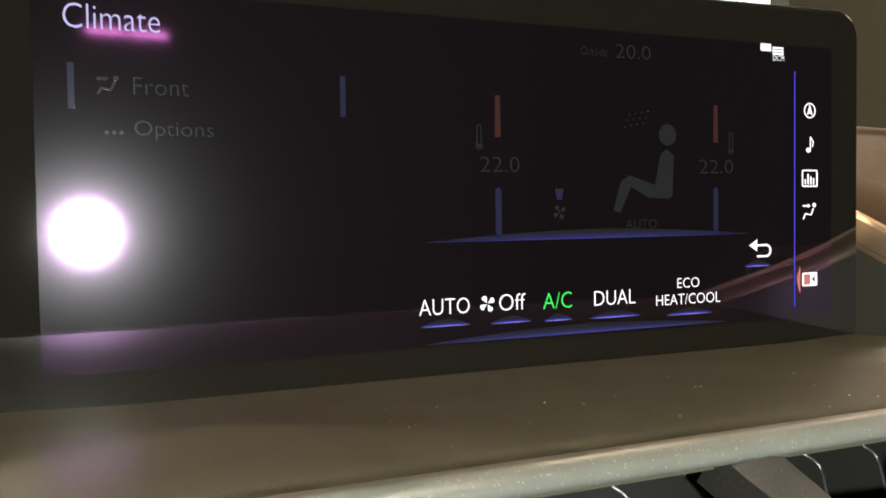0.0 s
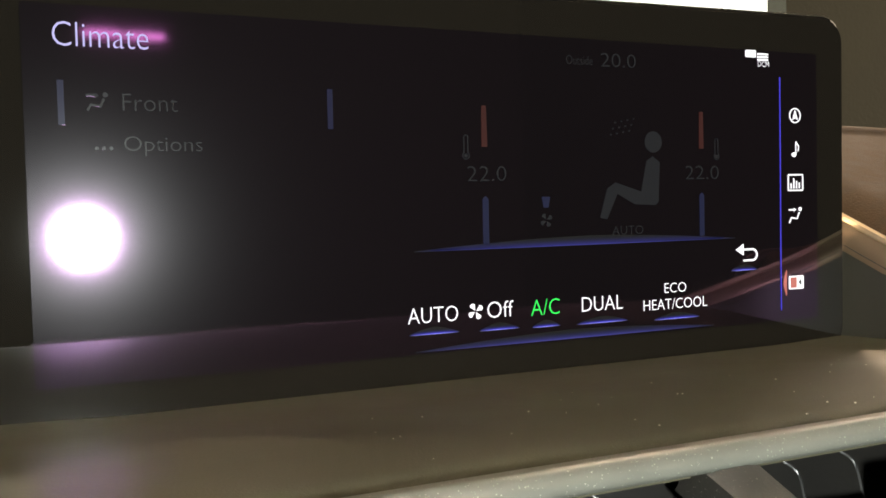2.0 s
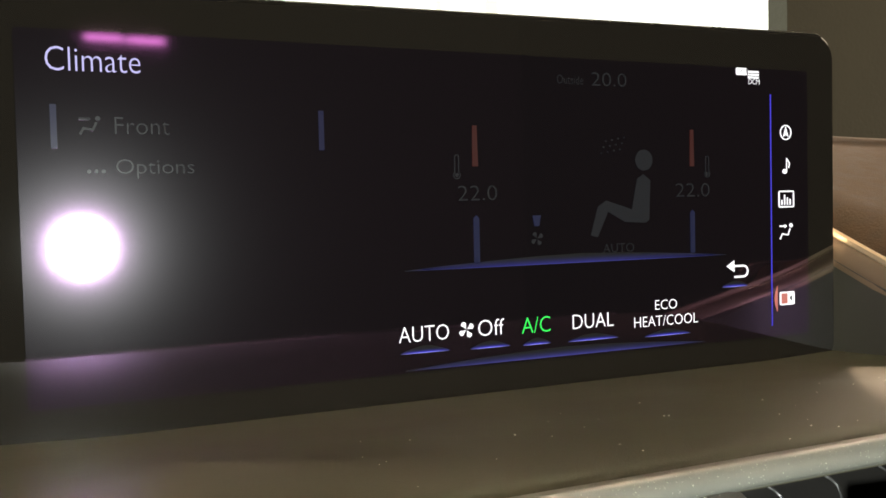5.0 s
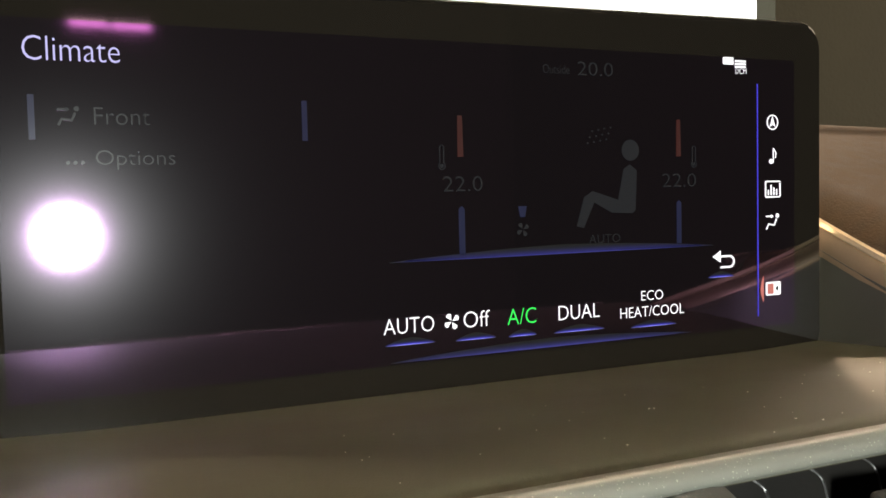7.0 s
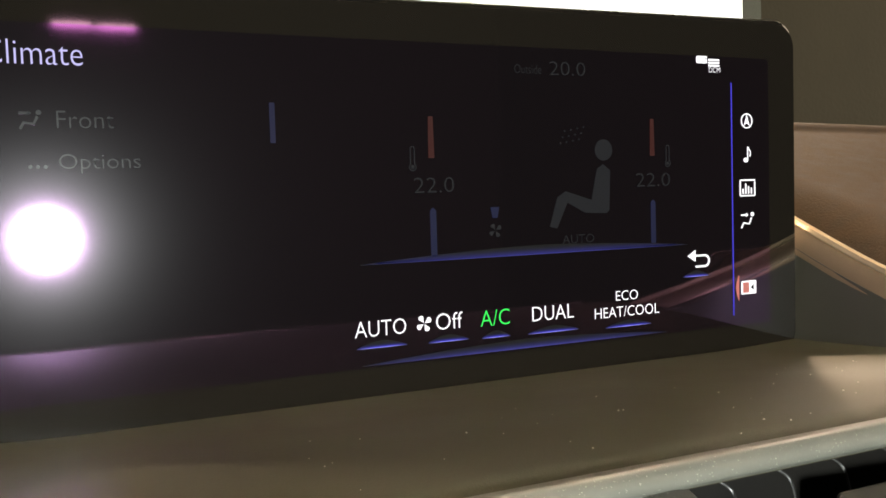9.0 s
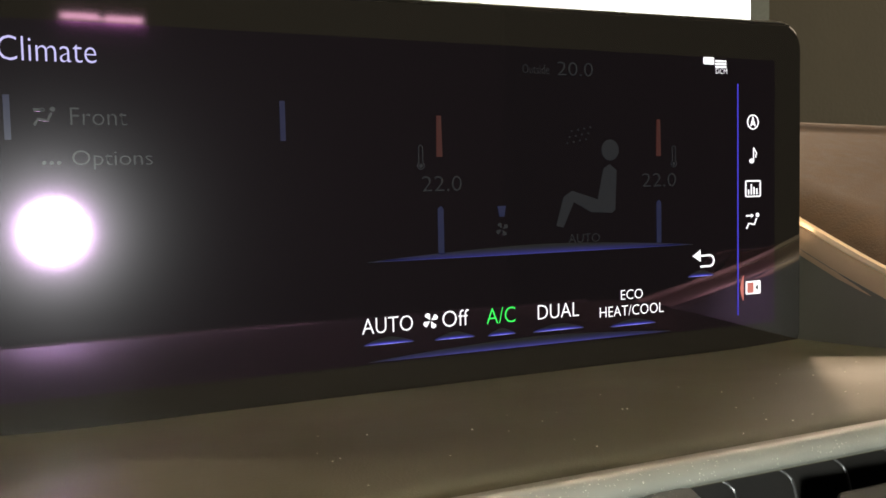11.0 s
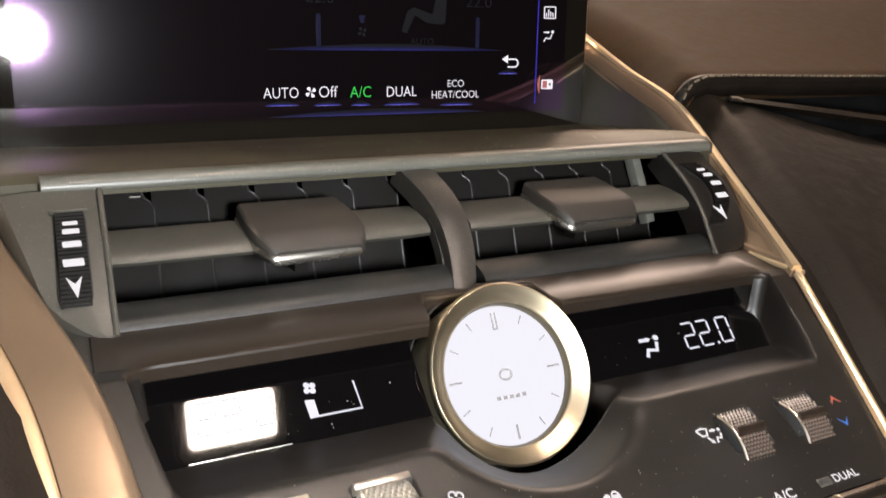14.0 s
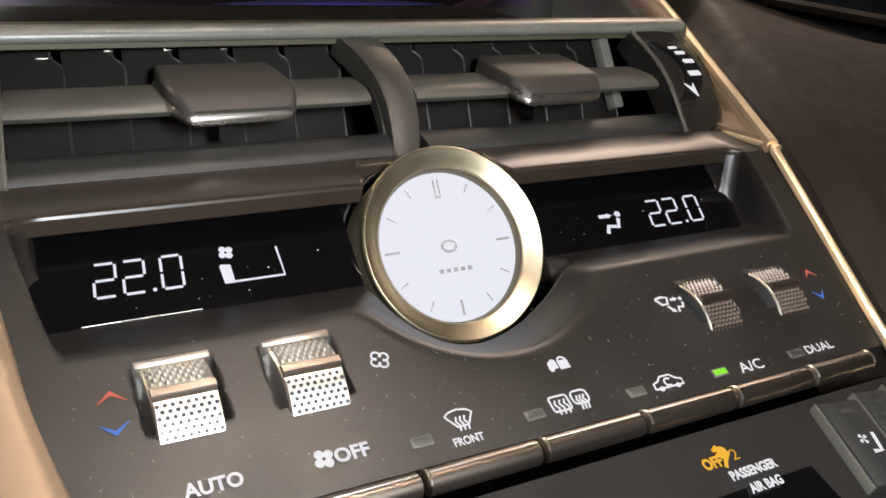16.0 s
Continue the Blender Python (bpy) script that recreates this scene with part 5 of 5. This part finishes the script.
part("window", plate(bmesh.new(), [(0.0, 0.0), (0.0345, 0.0), (0.0330, 0.0125), (0.0010, 0.0125)], at_lower(0.1172, -0.0620), 0.0005), PIANO, lower, "black glossy light window", 0)
ma = at_lower(0.1250, -0.0468, 0.0012)
lettering("amber_text", "OFF", 0.0050, ma, AMBER, lower, 0.0026, bold=0.045)
sign("airbag_symbol", [[(0.0044, 0.0038), (0.0066, 0.0036)], [(0.0046, 0.0028), (0.0064, 0.0012), (0.0078, 0.0026)], [(0.0050, -0.0004), (0.0062, 0.0014)], [(0.0054, 0.0046), (0.0060, 0.0030)]], 0.0008, ma, AMBER, lower, [disc(0.0064, 0.0030, 0.0012, 12)])
lettering("amber_text", "2", 0.0018, at_lower(0.1328, -0.0464, 0.0012), AMBER, lower, 0.0024)
lettering("sign_text", "PASSENGER", 0.0125, at_lower(0.1294, -0.0499, 0.0012), WHITE_PRINT, lower, 0.0022, bold=0.045)
lettering("sign_text", "AIR BAG", 0.0088, at_lower(0.1316, -0.0530, 0.0012), WHITE_PRINT, lower, 0.0022, bold=0.045)
part("divider", box(bmesh.new(), (-0.0004, -0.020, -0.001), (0.0004, 0.0, 0.0010), at_lower(0.1165, -0.0500), 0.0002), SMOKE, lower)


def seat_switch(x, wide):
    switch = thing("seat_switch", "dark grey seat heating switch with small indicator windows", "switch", "seat switches")
    m = frame_at((x, -0.0540, 0.8800 + 0.56 * (-0.0540 + 0.042)), (0.99, -0.10, -0.056), (0.115, 0.865, 0.484))
    part("key", box(bmesh.new(), (0.0, -0.006, -0.002), (wide, 0.0150, 0.0028), m, 0.0007), SILL, switch, "", 30)
    part("key_edge", box(bmesh.new(), (-0.0009, -0.006, -0.002), (-0.0002, 0.0152, 0.0024), m, 0.0002), GREY, switch, "grey edge")
    part("indicator", box(bmesh.new(), (wide * 0.35, 0.0118, 0.0020), (wide * 0.65, 0.0126, 0.0030), m), GREY_LED, switch)
    if wide > 0.01:
        top = m @ Matrix.Translation((wide * 0.5, 0.004, 0.0029))
        sign("seat_symbol", [[(-0.0002, -0.0022), (0.0020, -0.0022), (0.0026, 0.0022)]], 0.0009, top, WHITE_PRINT, switch, fan_fills(-0.0008, 0.0010, 0.0013))
    else:
        for y in (0.0082, 0.0042):
            part("indicator", box(bmesh.new(), (wide * 0.3, y, 0.0020), (wide * 0.65, y + 0.0008, 0.0030), m), GREY_LED, switch)
    return switch


seat_switch(0.1600, 0.0112)
seat_switch(0.1724, 0.0088)
seat_switch(0.1824, 0.0070)

# ---- the clock ----
clock = thing("clock", "round analogue clock with a champagne metal bezel and glowing white dial", "clock")
CLOCK = frame_at((0.1085, 0.0244, 0.9091), (1, 0, 0), (0, 0.469, 0.883))
part("bezel", lathe(bmesh.new(), [(0.0200, -0.016), (0.0232, -0.016), (0.0240, -0.006), (0.0245, -0.0012), (0.0246, -0.0006), (0.0238, -0.0006), (0.0200, -0.010)], CLOCK), CONE, clock, "olive metal outer ring", 40)
part("lip", lathe(bmesh.new(), [(0.0242, -0.0012), (0.0247, -0.0006), (0.0247, 0.0001), (0.0245, 0.0006), (0.0241, 0.0008), (0.0237, 0.0006)], CLOCK), GOLD, clock, "thin bright champagne lip", 50)
part("cone", lathe(bmesh.new(), [(0.0240, 0.0007), (0.0237, 0.0006), (0.0225, 0.0000), (0.0212, -0.0009), (0.0202, -0.0015), (0.0198, -0.0017), (0.0196, -0.0020), (0.0196, -0.0048), (0.0240, -0.0048)], CLOCK), GOLD, clock, "satin champagne bezel ring", 40)
part("inner_ring", lathe(bmesh.new(), [(0.0197, -0.0019), (0.01945, -0.0021), (0.0190, -0.0040), (0.0190, -0.0052), (0.0197, -0.0052)], CLOCK), DARK_RING, clock, "dark olive wall round the sunken dial", 40)
part("dial", plate(bmesh.new(), disc(0, 0, 0.0192, 64), CLOCK @ Matrix.Translation((0, 0, -0.0041)), 0.002), DIAL, clock, "glowing white dial", 0)
FACE_C = CLOCK @ Matrix.Translation((0, 0, -0.0038))
for k in range(12):
    a = radians(90 - 30 * k)
    c, s = math.cos(a), math.sin(a)
    if k == 0:
        lines = [[(-0.0006, 0.0126), (-0.0006, 0.0172)], [(0.0006, 0.0126), (0.0006, 0.0172)], [(-0.0008, 0.0126), (0.0008, 0.0126)]]
        part("hour_mark", strokes(bmesh.new(), lines, 0.0004, FACE_C), MARK, clock, "", 0)
        continue
    r0 = 0.0136 if k % 3 == 0 else 0.0150
    part("hour_mark", strokes(bmesh.new(), [[(r0 * c, r0 * s), (0.0176 * c, 0.0176 * s)]], 0.0006 if k % 3 == 0 else 0.0003, FACE_C), MARK, clock, "", 0)
bars = [[(-0.0042 + 0.0020 * k, -0.0061), (-0.0030 + 0.0020 * k, -0.0061)] for k in range(5)]
part("maker_mark", strokes(bmesh.new(), bars, 0.0010, FACE_C), MARK, clock, "row of small grey bars", 0)
part("emblem", strokes(bmesh.new(), [[(0.0019 * math.cos(a), 0.0014 * math.sin(a)) for a in (2 * math.pi * k / 24 for k in range(25))]], 0.0006, FACE_C), MARK, clock, "small grey oval emblem shape", 0)
bm = lathe(bmesh.new(), [(0.0262, -0.024), (0.0262, -0.013), (0.0257, -0.0118), (0.0252, -0.0118), (0.0250, -0.013), (0.0250, -0.024)], CLOCK)
part("collar", bm, PANEL, clock, "soft black collar", 40)
